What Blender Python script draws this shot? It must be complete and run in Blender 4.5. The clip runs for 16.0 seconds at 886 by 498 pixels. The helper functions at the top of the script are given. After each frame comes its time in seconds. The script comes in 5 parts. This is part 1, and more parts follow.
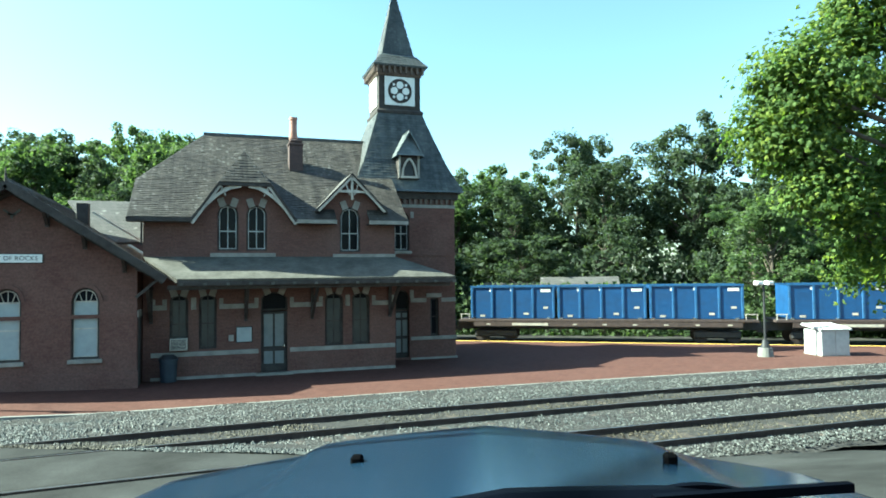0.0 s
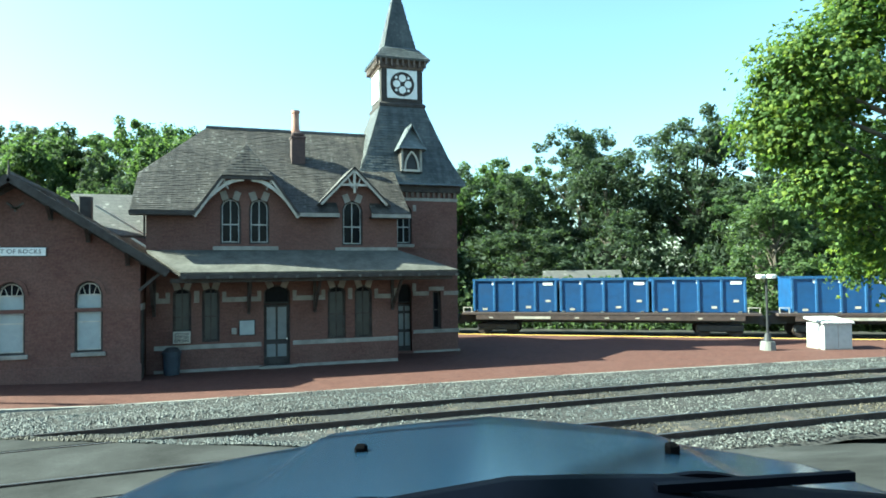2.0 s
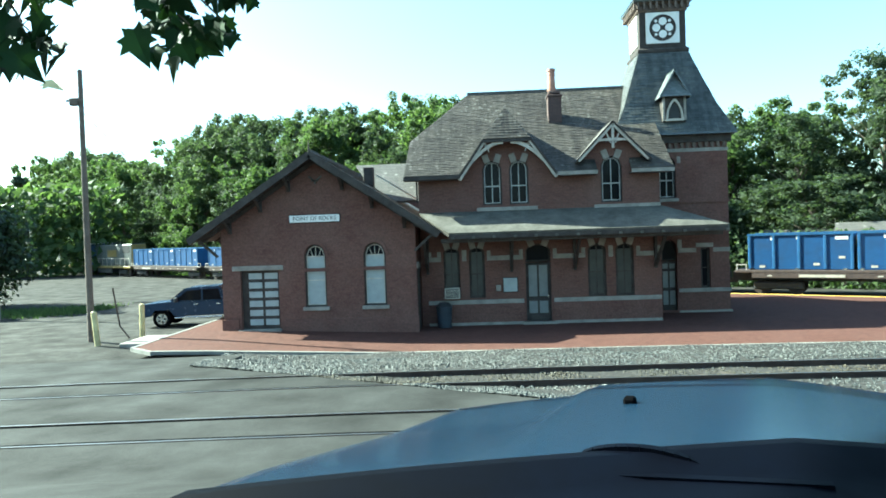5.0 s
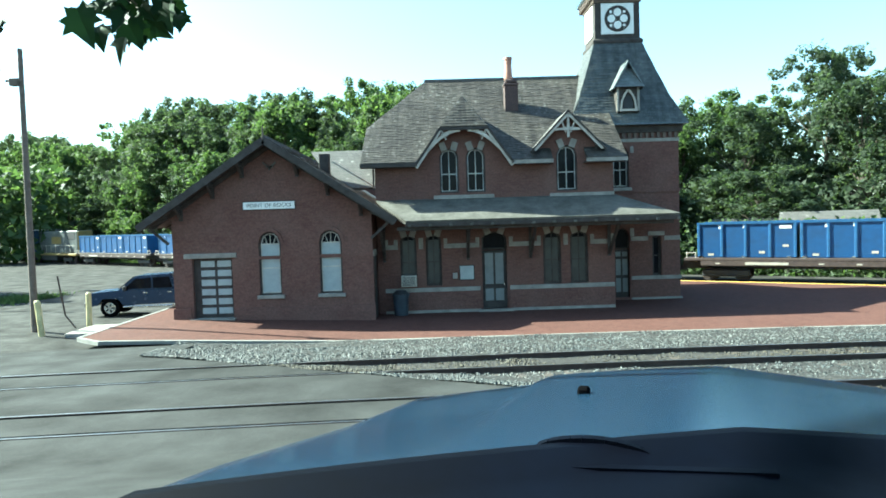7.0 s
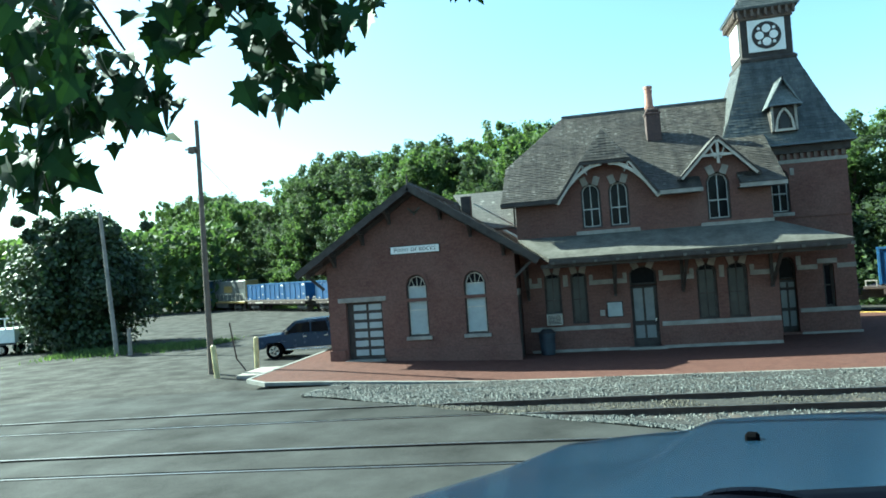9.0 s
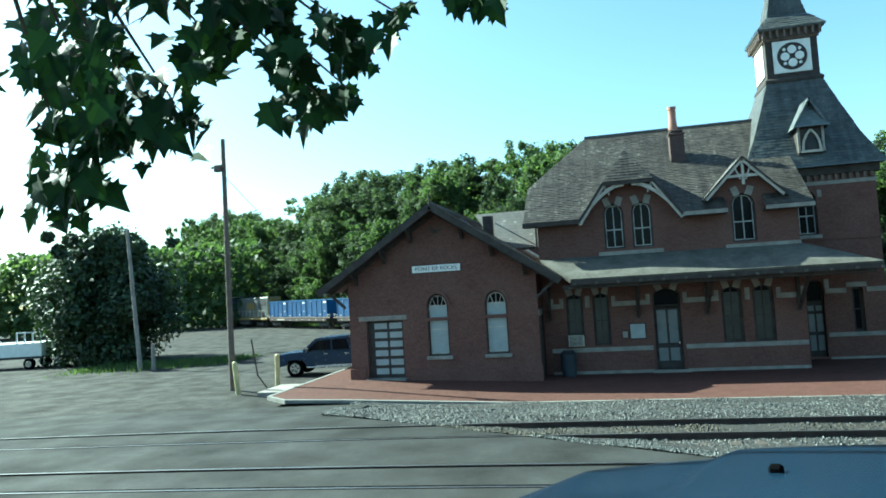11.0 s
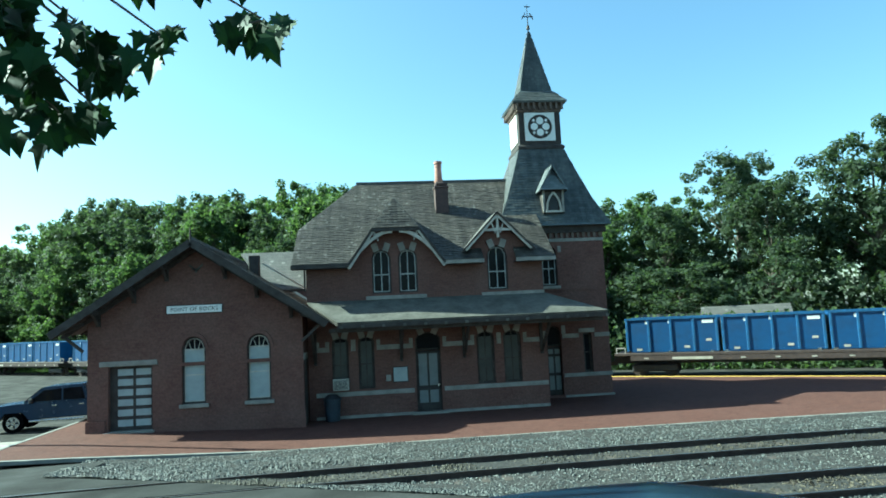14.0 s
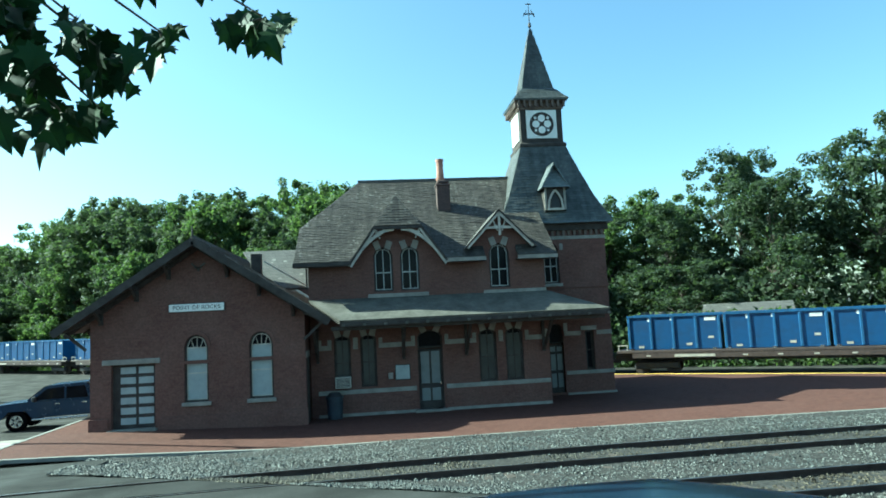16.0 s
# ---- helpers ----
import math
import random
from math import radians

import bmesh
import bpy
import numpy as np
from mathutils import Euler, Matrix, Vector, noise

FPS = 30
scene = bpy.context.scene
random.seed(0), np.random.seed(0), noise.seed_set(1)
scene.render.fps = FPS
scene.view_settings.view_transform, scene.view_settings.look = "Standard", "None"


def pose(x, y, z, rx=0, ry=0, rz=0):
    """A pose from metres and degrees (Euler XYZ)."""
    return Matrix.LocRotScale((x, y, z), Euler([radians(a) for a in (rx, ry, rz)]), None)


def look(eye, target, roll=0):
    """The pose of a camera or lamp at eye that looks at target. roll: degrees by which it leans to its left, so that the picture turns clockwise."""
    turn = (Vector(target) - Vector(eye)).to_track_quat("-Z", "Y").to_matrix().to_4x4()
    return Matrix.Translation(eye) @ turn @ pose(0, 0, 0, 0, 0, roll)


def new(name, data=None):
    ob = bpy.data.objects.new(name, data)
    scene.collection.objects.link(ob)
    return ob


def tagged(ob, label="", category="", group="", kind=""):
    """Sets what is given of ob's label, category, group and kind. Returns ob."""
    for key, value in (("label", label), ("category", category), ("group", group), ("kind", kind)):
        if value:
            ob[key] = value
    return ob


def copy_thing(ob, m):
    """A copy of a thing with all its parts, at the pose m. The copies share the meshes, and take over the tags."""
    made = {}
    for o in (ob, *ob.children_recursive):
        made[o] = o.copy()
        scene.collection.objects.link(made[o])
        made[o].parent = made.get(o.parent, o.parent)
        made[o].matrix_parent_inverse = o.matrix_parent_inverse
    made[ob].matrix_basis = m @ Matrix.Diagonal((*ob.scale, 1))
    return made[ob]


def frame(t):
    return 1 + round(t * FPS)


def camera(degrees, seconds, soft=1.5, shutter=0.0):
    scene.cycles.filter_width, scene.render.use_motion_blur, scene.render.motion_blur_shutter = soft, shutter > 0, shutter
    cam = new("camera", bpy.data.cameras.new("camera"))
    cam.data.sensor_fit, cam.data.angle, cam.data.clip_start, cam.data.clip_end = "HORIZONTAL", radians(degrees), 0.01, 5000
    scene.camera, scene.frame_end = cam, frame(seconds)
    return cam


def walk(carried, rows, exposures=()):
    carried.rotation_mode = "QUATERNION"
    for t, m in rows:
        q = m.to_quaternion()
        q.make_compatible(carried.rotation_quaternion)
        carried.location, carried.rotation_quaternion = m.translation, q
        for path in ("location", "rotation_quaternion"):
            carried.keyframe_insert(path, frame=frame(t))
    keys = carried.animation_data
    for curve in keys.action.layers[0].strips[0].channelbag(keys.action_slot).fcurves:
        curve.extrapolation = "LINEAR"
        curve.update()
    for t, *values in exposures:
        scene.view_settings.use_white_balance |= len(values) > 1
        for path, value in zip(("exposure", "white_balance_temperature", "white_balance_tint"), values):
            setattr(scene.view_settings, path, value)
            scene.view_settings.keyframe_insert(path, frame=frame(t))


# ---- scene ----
cam = camera(66.83, 16.0, soft=1.75)
PATH = [
    (0, 0.020, 0.106, 3.850, 2.32, 0.65, -18.88),
    (0.5, 0.020, 0.108, 3.851, 2.31, 1.27, -18.79),
    (1, 0.020, 0.109, 3.851, 2.01, 0.76, -18.72),
    (1.5, 0.018, 0.104, 3.847, 1.84, 0.61, -18.74),
    (2, 0.015, 0.100, 3.843, 1.77, 0.63, -18.68),
    (2.5, 0.012, 0.093, 3.839, 1.85, 0.93, -18.48),
    (3, 0.005, 0.079, 3.831, 1.06, 1.58, -13.53),
    (3.5, 0.001, 0.072, 3.830, 0.33, 2.26, -4.89),
    (4, -0.002, 0.063, 3.830, -0.41, 1.53, -0.28),
    (4.5, -0.005, 0.060, 3.832, -1.02, 1.68, 1.73),
    (4.7, -0.008, 0.054, 3.834, -1.15, 1.95, 3.15),
    (6.8, -0.007, 0.063, 3.841, -2.06, 1.54, 1.29),
    (7, -0.007, 0.065, 3.847, -2.48, 1.72, -0.54),
    (7.5, -0.009, 0.062, 3.850, 0.43, 3.22, 1.29),
    (8, -0.012, 0.049, 3.850, 1.58, 3.67, 11.27),
    (8.5, -0.011, 0.051, 3.852, 1.49, 4.16, 12.25),
    (9, -0.009, 0.054, 3.856, 1.46, 4.09, 11.61),
    (9.5, -0.008, 0.050, 3.859, 1.62, 3.87, 12.17),
    (9.7, -0.005, 0.049, 3.864, 1.83, 3.39, 13.17),
    (11.8, 0.004, 0.063, 3.875, 3.50, 3.49, 13.39),
    (12, 0.012, 0.082, 3.887, 3.34, 3.46, 11.77),
    (12.5, 0.015, 0.097, 3.897, 4.42, 2.85, 1.12),
    (13, 0.016, 0.107, 3.900, 4.71, 3.30, -4.36),
    (13.5, 0.015, 0.110, 3.900, 5.38, 3.01, -5.59),
    (14, 0.014, 0.109, 3.898, 5.73, 2.72, -6.20),
    (14.5, 0.012, 0.105, 3.895, 5.76, 2.66, -6.28),
    (15, 0.013, 0.107, 3.895, 5.72, 2.52, -6.48),
    (15.5, 0.014, 0.114, 3.896, 5.62, 2.66, -6.36),
    (16, 0.014, 0.112, 3.896, 5.56, 2.83, -6.03),
]
walk(cam, [(t, pose(x, y, z, 90 + p, r, w)) for t, x, y, z, p, r, w in PATH],
     exposures=[(0, 2.92, 5750, -19), (4.7, 3.12, 5700, -19), (7.0, 3.16, 5650, -17), (7.5, 3.36, 5650, -17), (8.0, 2.95, 5500, -20), (8.5, 2.8, 5480, -20), (9.7, 2.66, 5440, -22), (12, 2.46, 5280, -24), (13, 2.42, 5260, -26), (16, 2.44, 5280, -26)])

# ---- world and sun ----
SUN_EL, SUN_AZ = 38.0, -73.5
world = bpy.data.worlds.new("sky")
world.use_nodes = True
scene.world = world
wn = world.node_tree.nodes
sky = wn.new("ShaderNodeTexSky")
sky.sky_type, sky.sun_disc = "NISHITA", False
sky.sun_elevation, sky.sun_rotation = radians(SUN_EL), radians(SUN_AZ)
sky.air_density, sky.dust_density, sky.ozone_density = 1.0, 1.2, 1.0
wn["Background"].inputs["Strength"].default_value = 0.05
world.node_tree.links.new(sky.outputs[0], wn["Background"].inputs[0])
sun = new("sun", bpy.data.lights.new("sun", "SUN"))
sun.data.energy, sun.data.angle, sun.data.color = 3.5, radians(0.53), (1.0, 0.93, 0.82)
sd = Vector((math.sin(radians(SUN_AZ)) * math.cos(radians(SUN_EL)), math.cos(radians(SUN_AZ)) * math.cos(radians(SUN_EL)), math.sin(radians(SUN_EL))))
sun.matrix_world = look(sd * 100, (0, 0, 0))


# ---- materials ----
def material(name, rough=0.6, metal=0.0):
    m = bpy.data.materials.new(name)
    m.use_nodes = True
    b = m.node_tree.nodes["Principled BSDF"]
    b.inputs["Roughness"].default_value, b.inputs["Metallic"].default_value = rough, metal
    return m, m.node_tree.nodes, m.node_tree.links, b


def noise_node(n, l, coord, scale, detail=4.0, rough=0.6):
    t = n.new("ShaderNodeTexNoise")
    t.inputs["Scale"].default_value, t.inputs["Detail"].default_value, t.inputs["Roughness"].default_value = scale, detail, rough
    l.new(coord, t.inputs["Vector"])
    return t


def ramp(n, l, fac, stops):
    r = n.new("ShaderNodeValToRGB")
    e = r.color_ramp.elements
    while len(e) < len(stops):
        e.new(0.5)
    for k, (p, c) in enumerate(stops):
        e[k].position, e[k].color = p, (*c, 1)
    l.new(fac, r.inputs[0])
    return r


def mixc(n, l, fac, a, b, mode="MIX"):
    x = n.new("ShaderNodeMix")
    x.data_type, x.blend_type = "RGBA", mode
    for key, v in ((0, fac), (6, a), (7, b)):
        if hasattr(v, "is_linked"):
            l.new(v, x.inputs[key])
        elif key == 0:
            x.inputs[0].default_value = v
        else:
            x.inputs[key].default_value = (*v, 1)
    return x.outputs[2]


def bump(n, l, b, height, strength=0.3, dist=0.02):
    u = n.new("ShaderNodeBump")
    u.inputs["Strength"].default_value, u.inputs["Distance"].default_value = strength, dist
    l.new(height, u.inputs["Height"])
    l.new(u.outputs[0], b.inputs["Normal"])


def plain(name, c, rough=0.6, metal=0.0, vary=0.25, scale=3.0, grain=40.0, bumpy=0.15):
    """A painted or natural surface that varies at two scales."""
    m, n, l, b = material(name, rough, metal)
    co = n.new("ShaderNodeTexCoord").outputs["Object"]
    big, fine = noise_node(n, l, co, scale), noise_node(n, l, co, grain, 3)
    dark, light = [max(0, v * (1 - vary)) for v in c], [min(1, v * (1 + vary)) for v in c]
    c1 = ramp(n, l, big.outputs[0], [(0.3, dark), (0.7, light)]).outputs[0]
    c2 = ramp(n, l, fine.outputs[0], [(0.35, (1 - vary * 0.6,) * 3), (0.65, (1, 1, 1))]).outputs[0]
    l.new(mixc(n, l, 1.0, c1, c2, "MULTIPLY"), b.inputs["Base Color"])
    r = ramp(n, l, big.outputs[0], [(0.3, (min(1, rough * 1.15),) * 3), (0.7, (rough * 0.85,) * 3)])
    l.new(r.outputs[0], b.inputs["Roughness"])
    if bumpy:
        bump(n, l, b, fine.outputs[0], bumpy, 0.01)
    return m


def coursed(name, c1, c2, mortar, w, h, gap=0.008, rough=0.85, stain=(0.5, 0.5, 0.5), swap="xz", strength=0.5, stains=0.5, spots=0.0):
    """Brick or slate courses at real size, with stains. swap: which axes run along and up."""
    m, n, l, b = material(name, rough)
    co = n.new("ShaderNodeTexCoord").outputs["Object"]
    sep = n.new("ShaderNodeSeparateXYZ")
    l.new(co, sep.inputs[0])
    comb = n.new("ShaderNodeCombineXYZ")
    if swap == "xz":
        add = n.new("ShaderNodeMath")
        l.new(sep.outputs[0], add.inputs[0])
        l.new(sep.outputs[1], add.inputs[1])
        l.new(add.outputs[0], comb.inputs[0])
        l.new(sep.outputs[2], comb.inputs[1])
    else:
        l.new(sep.outputs[0], comb.inputs[0])
        l.new(sep.outputs[1], comb.inputs[1])
    t = n.new("ShaderNodeTexBrick")
    t.inputs["Scale"].default_value = 1.0
    t.inputs["Brick Width"].default_value, t.inputs["Row Height"].default_value, t.inputs["Mortar Size"].default_value = w, h, gap
    t.inputs["Mortar Smooth"].default_value = 0.3
    for key, v in (("Color1", c1), ("Color2", c2), ("Mortar", mortar)):
        t.inputs[key].default_value = (*v, 1)
    l.new(comb.outputs[0], t.inputs["Vector"])
    big, fine = noise_node(n, l, co, 0.7, 6), noise_node(n, l, co, 14, 4)
    f1 = ramp(n, l, big.outputs[0], [(0.42, (0, 0, 0)), (0.72, (stains,) * 3)]).outputs[0]
    col = mixc(n, l, f1, t.outputs["Color"], stain)
    f2 = ramp(n, l, fine.outputs[0], [(0.3, (0.72,) * 3), (0.7, (1.12,) * 3)]).outputs[0]
    if spots:
        vo = n.new("ShaderNodeTexVoronoi")
        vo.inputs["Scale"].default_value = 1.9
        l.new(co, vo.inputs["Vector"])
        near = ramp(n, l, vo.outputs["Distance"], [(0.12, (1, 1, 1)), (0.2, (0, 0, 0))]).outputs[0]
        some = ramp(n, l, big.outputs[0], [(0.45, (0, 0, 0)), (0.6, (spots,) * 3)]).outputs[0]
        col = mixc(n, l, mixc(n, l, 1.0, near, some, "MULTIPLY"), col, (0.5, 0.49, 0.44))
    l.new(mixc(n, l, 1.0, col, f2, "MULTIPLY"), b.inputs["Base Color"])
    inv = n.new("ShaderNodeMath")
    inv.operation = "SUBTRACT"
    l.new(fine.outputs[0], inv.inputs[0])
    l.new(t.outputs["Fac"], inv.inputs[1])
    bump(n, l, b, inv.outputs[0], strength, 0.02)
    return m


def leafy(name, a, b_, trans=0.35):
    """Foliage: each leaf has its own green, and lets some light through."""
    m, n, l, b = material(name, 0.55)
    g = n.new("ShaderNodeNewGeometry").outputs["Random Per Island"]
    co = n.new("ShaderNodeTexCoord").outputs["Object"]
    big = noise_node(n, l, co, 0.35, 3)
    c = ramp(n, l, g, [(0.0, a), (0.75, b_), (1.0, tuple(min(1, v * 1.35) for v in b_))]).outputs[0]
    s = ramp(n, l, big.outputs[0], [(0.3, (0.7, 0.75, 0.7)), (0.7, (1.15, 1.1, 0.95))]).outputs[0]
    c = mixc(n, l, 1.0, c, s, "MULTIPLY")
    l.new(c, b.inputs["Base Color"])
    tr = n.new("ShaderNodeBsdfTranslucent")
    c2 = mixc(n, l, 1.0, c, (1.25, 1.4, 0.72), "MULTIPLY")
    l.new(c2, tr.inputs["Color"])
    mx = n.new("ShaderNodeMixShader")
    mx.inputs[0].default_value = trans
    l.new(b.outputs[0], mx.inputs[1])
    l.new(tr.outputs[0], mx.inputs[2])
    l.new(mx.outputs[0], n["Material Output"].inputs["Surface"])
    return m


def slate_material(name, a, b_, stain, lichen=0.36):
    """Single slates: each its own grey, with lichen specks and weather stains across the roof."""
    m, n, l, b = material(name, 0.6)
    g = n.new("ShaderNodeNewGeometry").outputs["Random Per Island"]
    o = n.new("ShaderNodeObjectInfo").outputs["Random"]
    ad = n.new("ShaderNodeMath")
    l.new(g, ad.inputs[0])
    l.new(o, ad.inputs[1])
    fr = n.new("ShaderNodeMath")
    fr.operation = "FRACT"
    l.new(ad.outputs[0], fr.inputs[0])
    pos = n.new("ShaderNodeNewGeometry").outputs["Position"]
    c = ramp(n, l, fr.outputs[0], [(0.0, a), (1.0, b_)]).outputs[0]
    big, fine = noise_node(n, l, pos, 0.6, 6, 0.65), noise_node(n, l, pos, 22, 3)
    c = mixc(n, l, ramp(n, l, big.outputs[0], [(0.45, (0, 0, 0)), (0.68, (0.75,) * 3)]).outputs[0], c, stain)
    mp = n.new("ShaderNodeMapping")
    mp.inputs["Scale"].default_value = (3.2, 0.22, 0.22)
    l.new(pos, mp.inputs["Vector"])
    run = noise_node(n, l, mp.outputs[0], 1.0, 5, 0.7)
    c = mixc(n, l, 1.0, c, ramp(n, l, run.outputs[0], [(0.36, (0.62, 0.6, 0.58)), (0.64, (1.2, 1.17, 1.1))]).outputs[0], "MULTIPLY")
    vo = n.new("ShaderNodeTexVoronoi")
    vo.inputs["Scale"].default_value = 4.0
    l.new(pos, vo.inputs["Vector"])
    near = ramp(n, l, vo.outputs["Distance"], [(0.18, (1, 1, 1)), (0.3, (0, 0, 0))]).outputs[0]
    some = ramp(n, l, big.outputs[0], [(0.42, (0, 0, 0)), (0.56, (lichen,) * 3)]).outputs[0]
    c = mixc(n, l, mixc(n, l, 1.0, near, some, "MULTIPLY"), c, (0.34, 0.33, 0.3))
    f2 = ramp(n, l, fine.outputs[0], [(0.3, (0.75,) * 3), (0.7, (1.1,) * 3)]).outputs[0]
    l.new(mixc(n, l, 1.0, c, f2, "MULTIPLY"), b.inputs["Base Color"])
    bump(n, l, b, fine.outputs[0], 0.3, 0.01)
    return m


SLATES = slate_material("single_roof_slates", (0.04, 0.036, 0.034), (0.07, 0.064, 0.059), (0.095, 0.088, 0.078))
SPIRES = slate_material("single_spire_slates", (0.04, 0.047, 0.05), (0.08, 0.089, 0.092), (0.1, 0.108, 0.108), 0.15)
BRICK = coursed("red_brick", (0.115, 0.058, 0.048), (0.148, 0.075, 0.06), (0.122, 0.075, 0.064), 0.21, 0.075, 0.006, stain=(0.165, 0.098, 0.08), strength=0.2, stains=0.7)
# red brick with the chimney's shaded side put into its colour
SHADEBRICK = coursed("shade_dark_brick", (0.06, 0.035, 0.032), (0.085, 0.048, 0.042), (0.07, 0.048, 0.045), 0.21, 0.075, 0.006, stain=(0.05, 0.035, 0.032), strength=0.25)
PAVER = coursed("brick_paving", (0.072, 0.035, 0.029), (0.106, 0.051, 0.041), (0.085, 0.05, 0.04), 0.21, 0.105, 0.006, stain=(0.1, 0.053, 0.044), swap="xy", strength=0.25, stains=0.6)
SLATE = coursed("roof_slate", (0.06, 0.056, 0.052), (0.09, 0.084, 0.078), (0.03, 0.028, 0.026), 0.26, 0.16, 0.012, 0.7, stain=(0.09, 0.085, 0.077), strength=0.6, stains=0.6, spots=0.3)
SPIRE = coursed("spire_slate", (0.085, 0.10, 0.105), (0.135, 0.15, 0.155), (0.04, 0.048, 0.05), 0.26, 0.16, 0.01, 0.45, stain=(0.16, 0.175, 0.18), strength=0.6, stains=0.5)
BROWNTRIM = plain("brown_cornice_paint", (0.13, 0.095, 0.075), 0.7)
EAVEPAINT = plain("weathered_grey_eaves_paint", (0.26, 0.24, 0.21), 0.7)
DUSTGLASS = plain("dusty_window_glass", (0.032, 0.03, 0.027), 0.35, vary=0.35, scale=1.4, bumpy=0.02)
CANOPY = plain("weathered_canopy_roofing", (0.105, 0.1, 0.088), 0.75, vary=0.3, scale=1.5, grain=9)
STONE = plain("grey_sandstone", (0.27, 0.245, 0.215), 0.85, scale=2, grain=25)
DARKWOOD = plain("dark_painted_wood", (0.04, 0.032, 0.028), 0.8)
SASH = plain("grey_sash_paint", (0.38, 0.37, 0.35), 0.6)
TRIM = plain("aged_cream_trim", (0.44, 0.40, 0.34), 0.6)
WHITE = plain("white_painted_wood", (0.78, 0.77, 0.73), 0.55, vary=0.08)
DOORGLASS = plain("grey_door_glass", (0.16, 0.168, 0.165), 0.5, vary=0.12)
BLIND = plain("pale_window_blind", (0.33, 0.355, 0.35), 0.6, vary=0.1)
GLASS = plain("dark_window_glass", (0.008, 0.009, 0.012), 0.12, vary=0.3, bumpy=0.02)
GLASS.node_tree.nodes["Principled BSDF"].inputs["Specular IOR Level"].default_value = 0.08
CLAY = plain("terracotta_pot", (0.36, 0.19, 0.14), 0.8)
ASPHALT = plain("worn_asphalt", (0.037, 0.037, 0.0355), 0.9, vary=0.42, scale=0.55, grain=38, bumpy=0.5)
GRAVEL = plain("gravel_lot", (0.05, 0.048, 0.044), 0.95, vary=0.5, scale=0.8, grain=9, bumpy=1.0)
BALLAST = plain("track_ballast", (0.05, 0.048, 0.046), 0.95, vary=0.5, scale=9, grain=22, bumpy=1.0)
STEEL = plain("rusty_rail_steel", (0.05, 0.034, 0.028), 0.7, 0.2)
RAILTOP = plain("polished_rail_head", (0.24, 0.235, 0.23), 0.42, 1.0, vary=0.1)
TIE = plain("weathered_sleeper", (0.05, 0.038, 0.03), 0.9)
KERB = plain("pale_concrete_edge", (0.17, 0.167, 0.152), 0.85, vary=0.15)
YELLOW = plain("yellow_edge_paint", (0.75, 0.50, 0.10), 0.7)
# container blue lightened to stand for sun on ribs and top rails
CONTLIT = plain("sunlit_tone_rib_steel", (0.028, 0.095, 0.22), 0.45)
CONTBLUE = plain("faded_blue_steel", (0.012, 0.058, 0.165), 0.5, 0.0, vary=0.2, scale=1.2)
FRAMEBROWN = plain("brown_wagon_steel", (0.06, 0.04, 0.035), 0.7)
BLACK = plain("black_underframe", (0.02, 0.02, 0.022), 0.6)
LOCOBLUE = plain("dark_blue_loco_paint", (0.02, 0.05, 0.10), 0.4, vary=0.2)
LOCOGREY = plain("grey_loco_paint", (0.075, 0.082, 0.08), 0.5)
LOCOYEL = plain("yellow_loco_paint", (0.2, 0.14, 0.04), 0.45)
BARK = plain("tree_bark", (0.10, 0.08, 0.06), 0.95, grain=18, bumpy=0.8)
LEAF = leafy("woodland_leaves", (0.034, 0.052, 0.036), (0.072, 0.092, 0.064), 0.5)
LEAF2 = leafy("lighter_leaves", (0.05, 0.08, 0.042), (0.105, 0.142, 0.07), 0.52)
MAPLE = leafy("maple_leaves", (0.05, 0.088, 0.034), (0.105, 0.155, 0.056), 0.52)
MAPLEHI = leafy("yellowing_maple_leaves", (0.085, 0.13, 0.03), (0.16, 0.2, 0.046), 0.52)
# maple greens darkened to paint in the shade side of the near boughs
BRANCHLEAF = leafy("shade_darkened_maple_leaves", (0.012, 0.028, 0.012), (0.025, 0.052, 0.018), 0.08)
STONES = leafy("loose_ballast_stone", (0.018, 0.019, 0.021), (0.108, 0.112, 0.118), 0.0)
BROWNSTONES = leafy("rust_stained_ballast_stone", (0.022, 0.019, 0.016), (0.09, 0.08, 0.068), 0.0)
CABINET = plain("white_cabinet_paint", (0.4, 0.4, 0.385), 0.6, vary=0.12)
POLE = plain("weathered_pole_wood", (0.13, 0.10, 0.08), 0.9, grain=20)
BOLLARD = plain("faded_yellow_bollard", (0.55, 0.47, 0.24), 0.7)
CARBLUE = plain("blue_car_paint", (0.011, 0.025, 0.047), 0.2, 0.1, vary=0.08, bumpy=0)
TRUCKBLUE = plain("navy_truck_paint", (0.018, 0.036, 0.08), 0.25, 0.3, vary=0.1, bumpy=0)
RUBBER = plain("black_rubber", (0.004, 0.004, 0.0045), 0.7)
RUBBER.node_tree.nodes["Principled BSDF"].inputs["Specular IOR Level"].default_value = 0.0
COWL = plain("dark_navy_cowl", (0.0008, 0.0012, 0.0032), 0.6, vary=0.3, bumpy=0)
COWL.node_tree.nodes["Principled BSDF"].inputs["Specular IOR Level"].default_value = 0.04
CHROME = plain("bright_metal", (0.6, 0.6, 0.6), 0.25, 1.0, vary=0.1)

# dull, porous surfaces
for m_, level in ((PAVER, 0.08), (ASPHALT, 0.1), (GRAVEL, 0.08), (BALLAST, 0.08), (STONES, 0.15), (BROWNSTONES, 0.1), (CANOPY, 0.12), (SLATES, 0.25), (BRICK, 0.15), (STONE, 0.2), (LEAF, 0.15), (LEAF2, 0.15), (MAPLE, 0.1), (MAPLEHI, 0.1), (BRANCHLEAF, 0.1), (CARBLUE, 0.32)):
    m_.node_tree.nodes["Principled BSDF"].inputs["Specular IOR Level"].default_value = level


